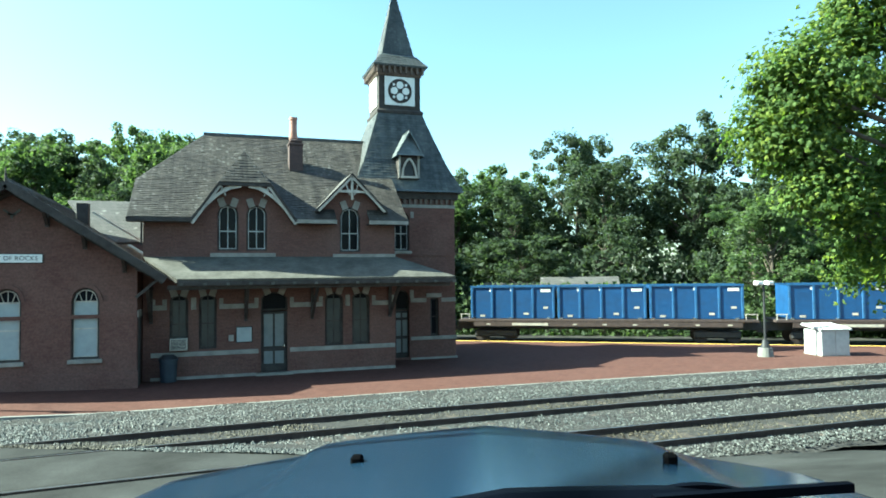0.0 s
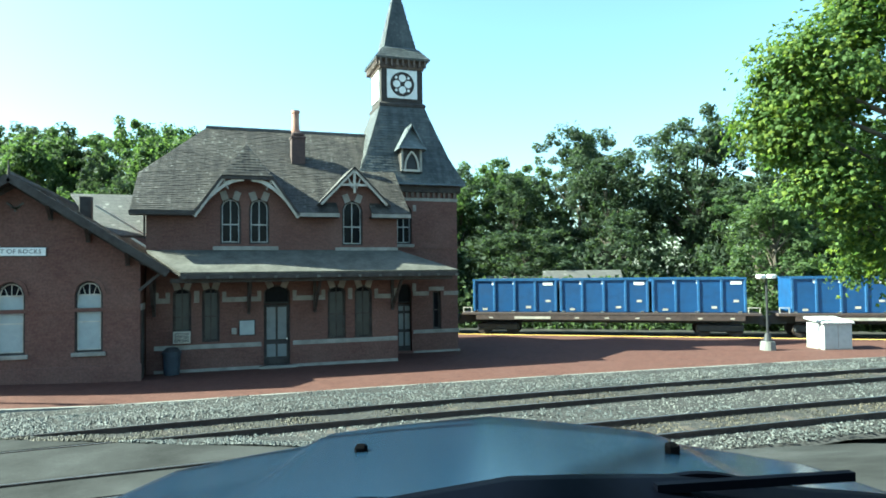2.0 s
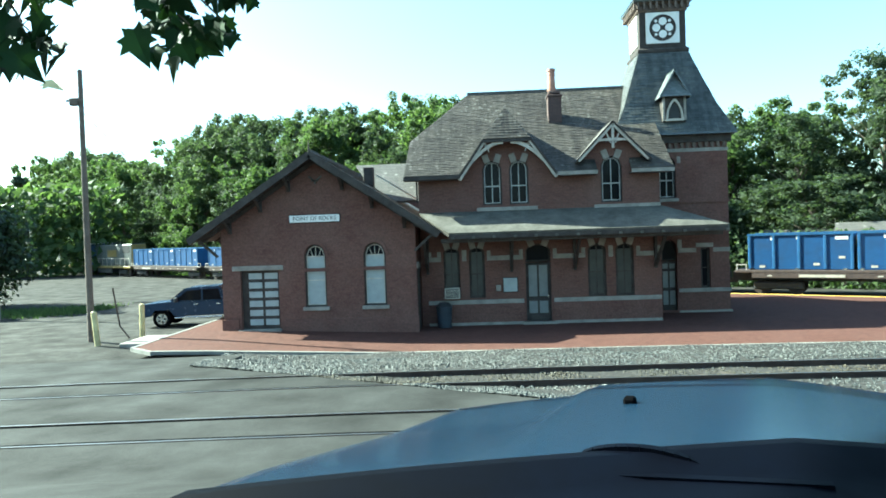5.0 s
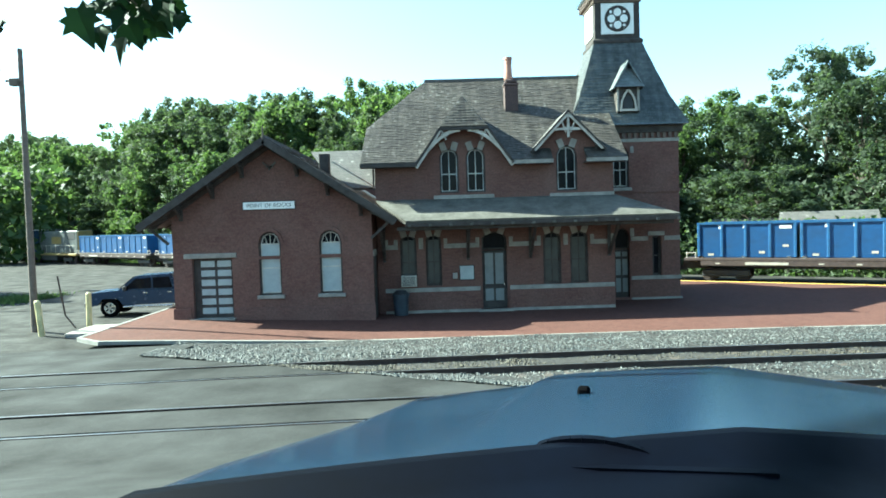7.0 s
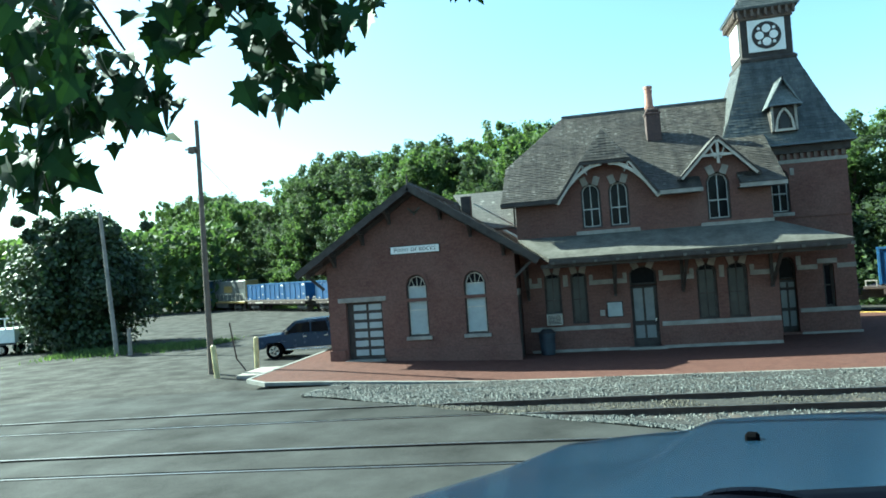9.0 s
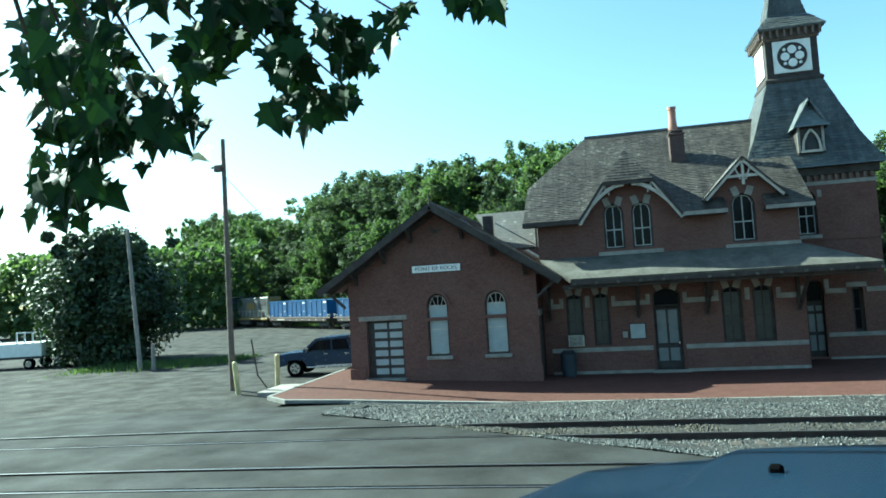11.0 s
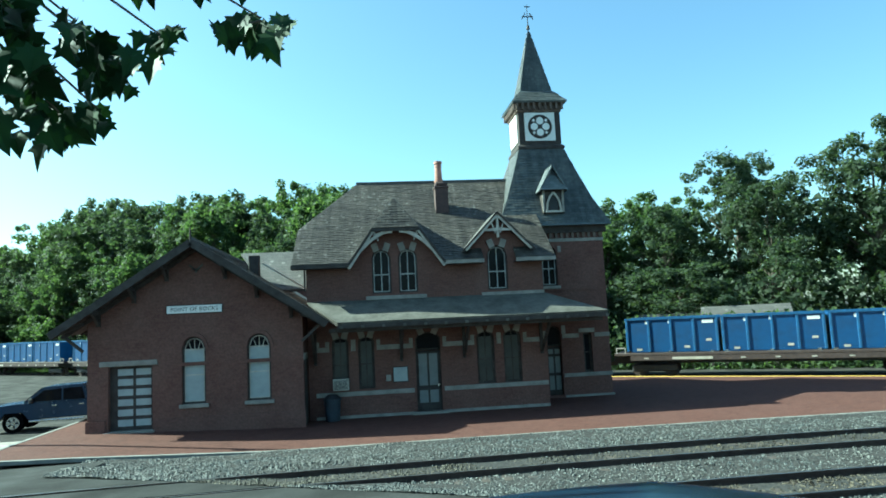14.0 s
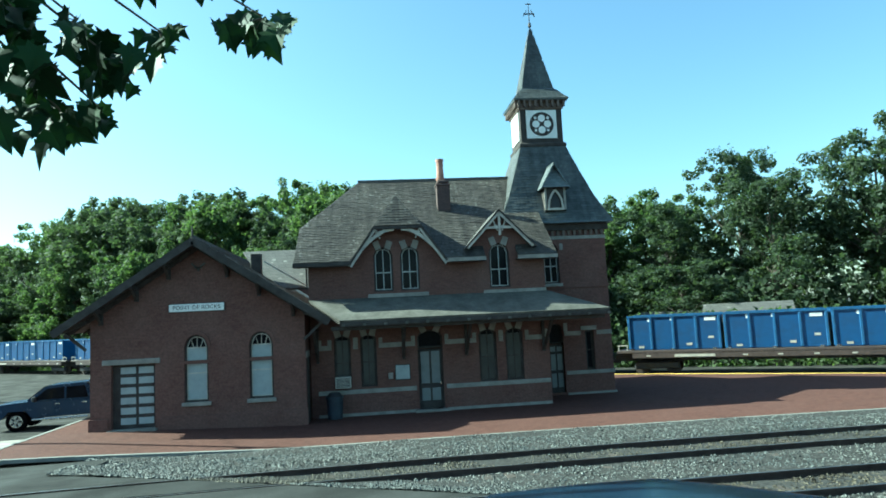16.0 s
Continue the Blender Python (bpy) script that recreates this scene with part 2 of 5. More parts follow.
# ---- building helpers ----
def link(name, bm, mat, parent=None, smooth=False):
    me = bpy.data.meshes.new(name)
    bmesh.ops.recalc_face_normals(bm, faces=bm.faces)
    bm.to_mesh(me)
    bm.free()
    me.materials.append(mat)
    if smooth:
        for p in me.polygons:
            p.use_smooth = True
    ob = new(name, me)
    if parent is not None:
        ob.parent = parent
    return ob


def part(name, bm, mat, parent, label="", smooth=False):
    return tagged(link(name, bm, mat, parent, smooth), label)


def thing(name, label, category, m=None, group="", kind=""):
    ob = new(name)
    if m is not None:
        ob.matrix_basis = m
    return tagged(ob, label, category, group, kind)


def box(x0, x1, y0, y1, z0, z1, bm=None, bevel=0.0):
    own = bm or bmesh.new()
    vs = [own.verts.new((x, y, z)) for x in (x0, x1) for y in (y0, y1) for z in (z0, z1)]
    fs = [own.faces.new([vs[i] for i in q]) for q in ((0, 1, 3, 2), (4, 6, 7, 5), (0, 4, 5, 1), (2, 3, 7, 6), (0, 2, 6, 4), (1, 5, 7, 3))]
    if bevel:
        es = {e for f in fs for e in f.edges}
        bmesh.ops.bevel(own, geom=list(es), offset=bevel, segments=1, affect="EDGES")
    return own


def prism(pts, y0, y1, bm=None, axis="y"):
    """A polygon (x, z) pushed along y, or (y, z) pushed along x."""
    bm = bm or bmesh.new()
    put = (lambda a, d, c: (a, d, c)) if axis == "y" else (lambda a, d, c: (d, a, c))
    lo, hi = [[bm.verts.new(put(a, d, c)) for a, c in pts] for d in (y0, y1)]
    bm.faces.new(lo)
    bm.faces.new(hi[::-1])
    for k in range(len(pts)):
        bm.faces.new((lo[k], lo[k - 1], hi[k - 1], hi[k]))
    return bm


def slab(pts, t, bm=None):
    """A flat polygon in space, given thickness t downwards along its normal."""
    bm = bm or bmesh.new()
    p = [Vector(q) for q in pts]
    nrm = (p[1] - p[0]).cross(p[2] - p[0]).normalized()
    nrm = nrm if nrm.z > 0 else -nrm
    a, b = [bm.verts.new(q) for q in p], [bm.verts.new(q - nrm * t) for q in p]
    bm.faces.new(a)
    bm.faces.new(b[::-1])
    for k in range(len(p)):
        bm.faces.new((a[k], a[k - 1], b[k - 1], b[k]))
    return bm


def bar(p, q, w, d=None, bm=None):
    """A straight bar of section w by d from p to q."""
    bm = bm or bmesh.new()
    p, q, d = Vector(p), Vector(q), d or w
    ax = (q - p).normalized()
    s = ax.cross(Vector((0, 1, 0)) if abs(ax.y) < 0.9 else Vector((1, 0, 0))).normalized()
    u = ax.cross(s)
    r = [[bm.verts.new(e + s * i * w / 2 + u * j * d / 2) for i, j in ((-1, -1), (1, -1), (1, 1), (-1, 1))] for e in (p, q)]
    bm.faces.new(r[0])
    bm.faces.new(r[1][::-1])
    for k in range(4):
        bm.faces.new((r[0][k], r[0][k - 1], r[1][k - 1], r[1][k]))
    return bm


def tube(p, q, r0, r1=None, n=10, bm=None):
    bm = bm or bmesh.new()
    p, q, r1 = Vector(p), Vector(q), r0 if r1 is None else r1
    ax = (q - p).normalized()
    s = ax.cross(Vector((0, 0, 1)) if abs(ax.z) < 0.9 else Vector((1, 0, 0))).normalized()
    u = ax.cross(s)
    rows = [[bm.verts.new(e + (s * math.cos(a) + u * math.sin(a)) * r) for a in [k * math.tau / n for k in range(n)]] for e, r in ((p, r0), (q, r1))]
    bm.faces.new(rows[0])
    bm.faces.new(rows[1][::-1])
    for k in range(n):
        bm.faces.new((rows[0][k], rows[0][k - 1], rows[1][k - 1], rows[1][k]))
    return bm


def arch(x0, x1, spring, top, n=8):
    """Points (x, z) of a low arch from left to right."""
    c = (x0 + x1) / 2
    return [(x0 + (x1 - x0) * k / n, spring + (top - spring) * math.sqrt(max(0, 1 - ((x0 + (x1 - x0) * k / n - c) / ((x1 - x0) / 2)) ** 2)) ) for k in range(n + 1)]


def wall_front(x0, x1, y, z0, z1, holes, t=0.4, bm=None):
    """A wall facing -y with arched or square openings (x0, x1, z0, spring, top) cut through its thickness t."""
    bm = bm or bmesh.new()
    xs = sorted({x0, x1, *[h[0] for h in holes], *[h[1] for h in holes]})
    zs = sorted({z0, z1, *[h[2] for h in holes], *[h[4] for h in holes]})

    def inside(x, z):
        return any(h[0] < x < h[1] and h[2] < z < h[4] for h in holes)

    for yy in (y, y + t):
        for a, b in zip(xs, xs[1:]):
            for c, d in zip(zs, zs[1:]):
                if not inside((a + b) / 2, (c + d) / 2):
                    bm.faces.new([bm.verts.new(p) for p in ((a, yy, c), (b, yy, c), (b, yy, d), (a, yy, d))])
    for a, b, c, s, d in holes:
        pts = [(a, c), (b, c)] + arch(a, b, s, d)[::-1] if d > s else [(a, c), (b, c), (b, d), (a, d)]
        for k in range(len(pts)):
            (p, q), (r, u) = pts[k - 1], pts[k]
            bm.faces.new([bm.verts.new(v) for v in ((p, y, q), (r, y, u), (r, y + t, u), (p, y + t, q))])
        if d > s:
            ar = arch(a, b, s, d)
            for (p, q), (r, u) in zip(ar, ar[1:]):
                if d - q > 1e-4 or d - u > 1e-4:
                    for yy in (y, y + t):
                        bm.faces.new([bm.verts.new(v) for v in ((p, yy, q), (r, yy, u), (r, yy, d + 1e-5), (p, yy, d + 1e-5))])
    for p in (((x0, y, z0), (x0, y + t, z0), (x0, y + t, z1), (x0, y, z1)), ((x1, y, z0), (x1, y + t, z0), (x1, y + t, z1), (x1, y, z1)),
              ((x0, y, z1), (x1, y, z1), (x1, y + t, z1), (x0, y + t, z1))):
        bm.faces.new([bm.verts.new(v) for v in p])
    bmesh.ops.remove_doubles(bm, verts=bm.verts, dist=1e-6)
    return bm


# ---- ground, road, platform, tracks ----
def curve(x):
    """How far the tracks bend away from a straight line at x."""
    c = min(40, max(-25, x))
    return 0.045 * c - 0.0023 * c * c + (x - c) * (0.045 - 0.0046 * c)


def kerb_y(x):
    return 22.58 + 0.012 * x - 0.0018 * x * x if x > 0 else 22.58 + 0.012 * x


def ground_z(x, y):
    z = -0.12
    yy = y - min(0, curve(x))
    if yy < 11:
        z = 0.02 + (11 - max(yy, 1.5)) / 9.5 * 2.25
    elif y < 22.5:
        z = -0.16 if x > -13 else 0.0
    if y > 22 and x < -13:
        z = 0.02 - 0.3 * min(1, (y - 22) / 12)
    elif y > 22:
        z = -0.3
    if y > 45:
        z = -0.3
    return z


def sheet(xs, ys, zf, dz=0.0):
    bm = bmesh.new()
    g = [[bm.verts.new((x, y, zf(x, y) + dz)) for x in xs] for y in ys]
    for j in range(len(ys) - 1):
        for i in range(len(xs) - 1):
            bm.faces.new((g[j][i], g[j][i + 1], g[j + 1][i + 1], g[j + 1][i]))
    return bm


gx = [-2500, -600, -200, -90] + [-60 + 4 * k for k in range(31)] + [90, 200, 600, 2500]
gy = [-2500, -600, -100, -30, -8, 0, 1.5, 4, 8, 11, 14, 18, 22, 23, 26, 30, 34, 45, 46, 60, 80, 120, 300, 900, 2500]
tagged(link("ground", sheet(gx, gy, ground_z), GRAVEL), "pale grey gravel ground around the station", "ground", kind="structure")
def road_z(x, y):
    if y < 11:
        return ground_z(x, y) + 0.06
    return 0.225 if y < 18.6 else 0.225 - 0.187 * min(1, (y - 18.6) / 2.9)


def road_right(y):
    return 12 if y < 11 else max(-8.0, 8.5 - 1.95 * (y - 11))


bm = bmesh.new()
rows = []
for y in (-20, 0, 1.5, 4, 8, 10, 11, 12, 13, 14, 15, 16, 17, 18, 19, 20, 21, 22.4):
    r = road_right(y)
    rows.append([bm.verts.new((r + (-60 - r) * k / 24, y + curve(r + (-60 - r) * k / 24) * min(1, max(0, y) / 10), road_z(0, y))) for k in range(25)])
for a, b in zip(rows, rows[1:]):
    for k in range(24):
        bm.faces.new((a[k], a[k + 1], b[k + 1], b[k]))
tagged(link("road", bm, ASPHALT),
       "worn grey asphalt road over the level crossing", "road", kind="structure")

def track(name, y0, x0, x1, z):
    th = thing(name, "rusty steel railway track on grey ballast", "railway track", kind="structure")
    n = int((x1 - x0) / 2.5)
    xs = [x0 + (x1 - x0) * k / n for k in range(n + 1)]

    def along(sec, stops, closed=True):
        bm = bmesh.new()
        rows = [[bm.verts.new((x, y0 + curve(x) + a, c)) for a, c in sec] for x in stops]
        for p, q in zip(rows, rows[1:]):
            for k in range(0 if closed else 1, len(sec)):
                bm.faces.new((p[k], p[k - 1], q[k - 1], q[k]))
        return bm

    for off in (0, -1.48):
        sec = [(-0.07, 0), (0.07, 0), (0.07, 0.02), (0.012, 0.04), (0.012, 0.135), (0.037, 0.15), (0.037, 0.185), (-0.037, 0.185), (-0.037, 0.15), (-0.012, 0.135), (-0.012, 0.04), (-0.07, 0.02)]
        rail = part("rail", along([(off + a, z - 0.185 + c) for a, c in sec], xs), STEEL, th)
        part("rail_head", along([(off + 0.03, z + 0.002), (off - 0.03, z + 0.002)], xs, False), RAILTOP, rail, "worn bright running surface")
        # flat black strip paints the shade of the flange groove where road crosses
        g = off + (-0.09 if off == 0 else 0.09)
        part("flangeway", along([(g + 0.05, z - 0.008), (g - 0.05, z - 0.008)], [x for x in xs if x < road_right(y0 + off)] + [road_right(y0 + off)], False), RUBBER, th, "flat black strip painted as the shaded groove beside the rail")
    return th


# ballast beds beside the crossing
def bed(name, ya, yb, x0, x1, z0, label):
    bm = bmesh.new()
    n = int((x1 - x0) / 0.4)
    rows = []
    for k in range(n + 1):
        row = []
        for j in range(13):
            y = ya + (yb - ya) * j / 12
            xl = road_right(y) - 0.45 + 0.35 * noise.noise((y * 1.3, 0, 5))
            x = xl + (x1 - xl) * (k / n) ** 1.3
            y = ya + curve(x) + (kerb_y(x) - 0.04 - ya - curve(x)) * j / 12
            row.append(bm.verts.new((x, y, z0 + 0.13 * max(0, 1 - (x - xl) / 2.2) - 0.22 * min(1, max(0, (j / 12 - 0.7) / 0.22)) + 0.04 * noise.noise((x * 0.8, y * 0.8, 0)) - (0.1 if j == 0 else 0))))
        rows.append(row)
    for a, b in zip(rows, rows[1:]):
        for j in range(12):
            bm.faces.new((a[j], b[j], b[j + 1], a[j + 1]))
    return tagged(link(name, bm, BALLAST), label, "ballast", kind="structure")


bed("ballast", 11.1, 22.2, -3.6, 70, 0.10, "pale grey crushed stone ballast under the tracks")
track("railway_track", 17.68, -60, 75, 0.24)
track("railway_track", 13.72, -60, 75, 0.24)
tie_me = None
for y0, th in ((17.6, bpy.data.objects["railway_track"]), (13.8, bpy.data.objects["railway_track.001"])):
    for k in range(80):
        x = road_right(y0) + 0.8 + k * 0.6
        if tie_me is None:
            ob = part("sleeper", box(-0.12, 0.12, -2.0, 0.55, -0.1, 0.06, bevel=0.015), TIE, th)
            tie_me = ob.data
        else:
            ob = new("sleeper", tie_me)
            ob.parent = th
        ob.matrix_basis = pose(x, y0 + curve(x), 0.03 + 0.015 * noise.noise((x, y0, 0)), 0, 0, math.degrees(math.atan(0.045 - 0.0046 * x)) + random.uniform(-1.5, 1.5))
rnd = random.Random(77)
piles = ([], []), ([], [])
for k in range(56000):
    f = rnd.random()
    xl = road_right(11.2 + 11 * f) - 0.75
    x = xl + (45 - xl) * rnd.random() ** 1.6
    y = 11.2 + curve(x) + (kerb_y(x) - 0.06 - 11.2 - curve(x)) * f
    r = rnd.uniform(0.016, 0.046)
    drop = -0.035 + 0.22 * min(1, max(0, (f - 0.7) / 0.22))
    between = any(-1.45 < y - curve(x) - y0 < -0.03 for y0 in (17.6, 13.8))
    v, faces = piles[between]
    b = len(v)
    for i, j, h in ((1, 0, 0), (0, 1, 0), (-1, 0, 0), (0, -1, 0), (0, 0, 1), (0, 0, -1)):
        v.append((x + r * (i + rnd.uniform(-0.35, 0.35)), y + r * (j + rnd.uniform(-0.35, 0.35)), 0.063 + 0.13 * max(0, 1 - (x - xl - 0.3) / 2.2) - drop + r * (0.8 * h + rnd.uniform(-0.3, 0.3)) + 0.04 * noise.noise((x * 0.8, y * 0.8, 0))))
    for q in ((0, 1, 4), (1, 2, 4), (2, 3, 4), (3, 0, 4), (1, 0, 5), (2, 1, 5), (3, 2, 5), (0, 3, 5)):
        faces.append(tuple(b + c for c in q))
for (v, f), mat, lab in ((piles[0], STONES, "loose pale grey crushed stones of the ballast"), (piles[1], BROWNSTONES, "rust-stained brownish stones between the rails")):
    me = bpy.data.meshes.new("ballast_stones")
    me.from_pydata(v, [], f)
    me.materials.append(mat)
    tagged(new("ballast_stone", me), lab, "stones", kind="stuff")

# platform of brick paving with a pale edge
def plat_z(x, y=0):
    return -0.15 + 0.27 * min(1, max(0, (-3 - x) / 7.5))


def plat_far(x):
    return 49.3 - 0.69 * x + 0.0008 * x * x if x > 13 else 40.5


bm = bmesh.new()
cols = []
xs = [-12.6, -11.4] + [-10 + 1.5 * k for k in range(36)]
for x in xs:
    y0 = kerb_y(x) + (1.0 if x < -12 else 0)
    y1 = plat_far(x)
    cols.append([bm.verts.new((x, y0 + (y1 - y0) * j / 8, plat_z(x))) for j in range(9)] + [bm.verts.new((x, y0, plat_z(x) - 0.08))])
for a, b in zip(cols, cols[1:]):
    for j in range(8):
        bm.faces.new((a[j], b[j], b[j + 1], a[j + 1]))
    bm.faces.new((a[9], b[9], b[0], a[0]))
tagged(link("platform", bm, PAVER), "red brick paved station platform", "platform", kind="structure")


def strip(name, f, xs, w, mat, label, dz=0.006):
    bm = bmesh.new()
    rows = []
    for x in xs:
        y = f(x)
        rows.append([bm.verts.new((x, y + o, plat_z(x) + h)) for o, h in ((0, -0.1), (0, dz), (w, dz), (w, -0.1))])
    for a, b in zip(rows, rows[1:]):
        for j in range(3):
            bm.faces.new((a[j], b[j], b[j + 1], a[j + 1]))
    return tagged(link(name, bm, mat), label, "edging", kind="structure")


strip("platform_edge", lambda x: kerb_y(x) - 0.03, [-11.4 + 2 * k for k in range(27)], 0.16, KERB, "pale concrete edge of the brick platform", 0.02)
strip("warning_stripe", lambda x: plat_far(x) - 0.3, [13.1 + 1.5 * k for k in range(19)], 0.3, YELLOW, "yellow painted stripe along the platform edge")
bm = prism([(-12.66, 0.0), (-12.5, 0.0), (-12.5, 0.135), (-12.66, 0.135)], 23.4, 42)
tagged(link("platform_kerb", bm, KERB), "pale concrete kerb beside the brick platform", "kerb", kind="structure")
bm = bar((-12.62, 23.45, 0.06), (-11.38, 22.45, 0.06), 0.14, 0.13)
tagged(link("platform_kerb", bm, KERB), "pale concrete kerb across the platform corner", "kerb", kind="structure")

# ---- station ----
station = thing("station_building", "red brick Victorian railway station with slate roofs and clock tower", "station")
WY, MY, TY = 27.4, 29.0, 31.4
WL, WR = -10.76, -2.65

# wing
holes = [(-7.28, -6.38, 1.0, 3.1, 3.58), (-4.82, -3.9, 1.0, 3.1, 3.58), (-10.0, -8.38, 0.1, 2.57, 2.57)]
bm = wall_front(WL, WR, WY, -0.4, 4.55, holes)
prism([(WL, 4.55), (WR, 4.55), ((WL + WR) / 2, 7.0)], WY, WY + 0.4, bm)
part("wing_front_wall", bm, BRICK, station)
for x0, x1 in ((WL, WL + 0.4), (WR - 0.4, WR)):
    part("wing_side_wall", box(x0, x1, WY + 0.4, 45, -0.4, 4.6), BRICK, station)
part("wing_back_wall", box(WL, WR, 45, 45.3, -0.4, 6.5), BRICK, station)
cx = (WL + WR) / 2
for s in (-1, 1):
    ex, ez = cx + s * 5.05, 3.98
    part("wing_roof", slab([(cx, 26.55, 7.3), (ex, 26.55, ez), (ex, 46, ez), (cx, 46, 7.3)], 0.14), SLATE, station)

# main block
mh = [(-1.62, -0.92, 1.02, 3.0, 3.25), (-0.52, 0.16, 1.02, 3.0, 3.25), (1.9, 2.98, -0.05, 3.0, 3.28), (4.55, 5.33, 0.95, 2.95, 3.23), (5.72, 6.5, 0.95, 2.95, 3.23),
      (0.18, 1.0, 5.0, 6.55, 6.9), (1.32, 2.14, 5.0, 6.55, 6.9), (5.2, 6.1, 4.95, 6.5, 6.9)]
AX, BX = 1.24, 5.68
part("main_front_wall", wall_front(-2.6, 7.65, MY, -0.4, 4.6, [h for h in mh if h[2] < 4]), BRICK, station)
for x0, x1, top in ((-2.6, AX - 1.28, 6.5), (AX - 1.28, AX + 1.28, 7.3), (AX + 1.28, BX - 1.2, 6.5), (BX - 1.2, BX + 1.2, 6.92), (BX + 1.2, 7.65, 6.5)):
    part("upper_front_wall", wall_front(x0, x1, MY, 4.6, top, [h for h in mh if h[2] > 4 and x0 < h[0] < x1]), BRICK, station)
part("main_side_wall", box(-2.6, -2.2, MY + 0.4, 39.2, -0.4, 6.4), BRICK, station)
part("main_side_wall", box(7.25, 7.65, MY + 0.4, 39.2, -0.4, 6.4), BRICK, station)
part("main_back_wall", box(-2.2, 7.25, 38.8, 39.2, -0.4, 6.4), BRICK, station)


RIDGE_Y, EAVE_Y, EAVE_Z, PITCH = 34.0, 28.4, 6.3, 0.795


def roof_pt(x, y, lift=0.0):
    return (x, y, EAVE_Z + PITCH * (y - EAVE_Y) + lift)


# front slope in strips round the two wall dormers: y below and above, x left and right at each
SLOPE = [(28.4, 30.58, -3.15, AX - 2.03, -3.05, AX - 0.82), (28.4, 29.4, AX + 2.03, BX - 0.72, AX + 1.47, BX - 0.72), (28.4, 29.4, BX + 0.72, 8.1, BX + 0.72, 8.1),
         (29.4, 30.58, AX + 1.47, 8.1, AX + 0.82, 8.1), (30.58, 32.05, -3.05, AX - 0.82, -1.92, AX), (30.58, 32.05, AX + 0.82, 8.1, AX, 8.1), (32.05, 34.0, -1.92, 8.1, -0.43, 8.1)]


def roof_main():
    """A steep slate roof whose end gable is clipped by a small hip."""
    bm = bmesh.new()
    for y0, y1, a, b, c, d in SLOPE:
        slab([roof_pt(a, y0, -0.01), roof_pt(b, y0, -0.01), roof_pt(d, y1, -0.01), roof_pt(c, y1, -0.01)], 0.12, bm)
    back = 2 * RIDGE_Y - EAVE_Y
    slab([(-3.15, back, EAVE_Z), (8.1, back, EAVE_Z), (8.1, RIDGE_Y, 10.75), (-0.43, RIDGE_Y, 10.75), (-3.05, 37.42, 8.03)], 0.12, bm)
    slab([(-3.05, 30.58, 8.03), (-3.05, 37.42, 8.03), (-0.43, RIDGE_Y, 10.75)], 0.12, bm)
    return bm


part("main_roof", roof_main(), SLATE, station)
part("main_gable_wall", prism([(29.4, 6.4), (39.2, 6.4), (37.3, 7.9), (30.7, 7.9)], -2.6, -2.2, axis="x"), BRICK, station)
part("main_gable_wall", prism([(29.4, 6.4), (39.2, 6.4), (34.0, 10.5)], 7.25, 7.65, axis="x"), BRICK, station)
for p, q in ((-3.17, AX - 2.0), (AX + 1.95, BX - 0.7), (BX + 0.7, 8.12)):
    part("eaves_board", box(p, q, 28.36, 28.44, 6.12, 6.28), EAVEPAINT if p > 0 else DARKWOOD, station)
    part("eaves_soffit", box(p, q, 28.44, 29.0, 6.12, 6.16), DARKWOOD, station)

# tower
TX0, TX1 = 6.75, 11.35
th = [(8.3, 8.98, -0.05, 2.85, 3.2), (10.05, 10.48, 0.95, 2.75, 2.82), (8.25, 9.02, 5.1, 6.7, 7.0)]
part("tower_front_wall", wall_front(TX0, TX1, TY, -0.4, 7.9, th), BRICK, station)
part("tower_side_wall", box(TX1 - 0.4, TX1, TY + 0.4, 36, -0.4, 7.9), BRICK, station)
part("tower_side_wall", box(TX0, TX0 + 0.4, TY + 0.4, 36, 4, 7.9), BRICK, station)
part("tower_back_wall", box(TX0, TX1, 35.6, 36, -0.4, 7.9), BRICK, station)
TCX, TCY = 8.93, 33.7


def rings(levels, cx=TCX, cy=TCY, cap=True):
    """Square rings (half width, z) joined from the bottom up."""
    bm = bmesh.new()
    rows = [[bm.verts.new((cx + i * h, cy + j * h, z)) for i, j in ((-1, -1), (1, -1), (1, 1), (-1, 1))] for h, z in levels]
    for a, b in zip(rows, rows[1:]):
        for k in range(4):
            bm.faces.new((a[k - 1], a[k], b[k], b[k - 1]))
    if cap:
        bm.faces.new(rows[0][::-1])
        bm.faces.new(rows[-1])
    return bm


TOWER_LEVELS = [(2.76, 7.95), (2.72, 8.05), (2.1, 9.4), (1.62, 10.7), (1.14, 12.1)]
part("tower_roof", rings(TOWER_LEVELS), SPIRE, station)
part("clock_stage", rings([(1.08, 12.1), (1.08, 14.44)]), DARKWOOD, station)
part("spire_flare", rings([(1.06, 14.43), (1.38, 14.43), (1.41, 14.5), (0.9, 15.12), (0.82, 15.2)]), SPIRE, station)
part("spire", rings([(0.82, 15.2), (0.03, 18.65)]), SPIRE, station)

# canopy
bm = slab([(-1.25, 26.9, 3.85), (9.75, 26.9, 3.85), (7.65, 29.0, 4.75), (-2.6, 29.0, 4.75)], 0.1)
slab([(9.75, 26.9, 3.85), (11.3, 31.4, 3.9), (7.65, 31.4, 4.75), (7.65, 29.0, 4.75)], 0.1, bm)
part("canopy_roof", bm, CANOPY, station)

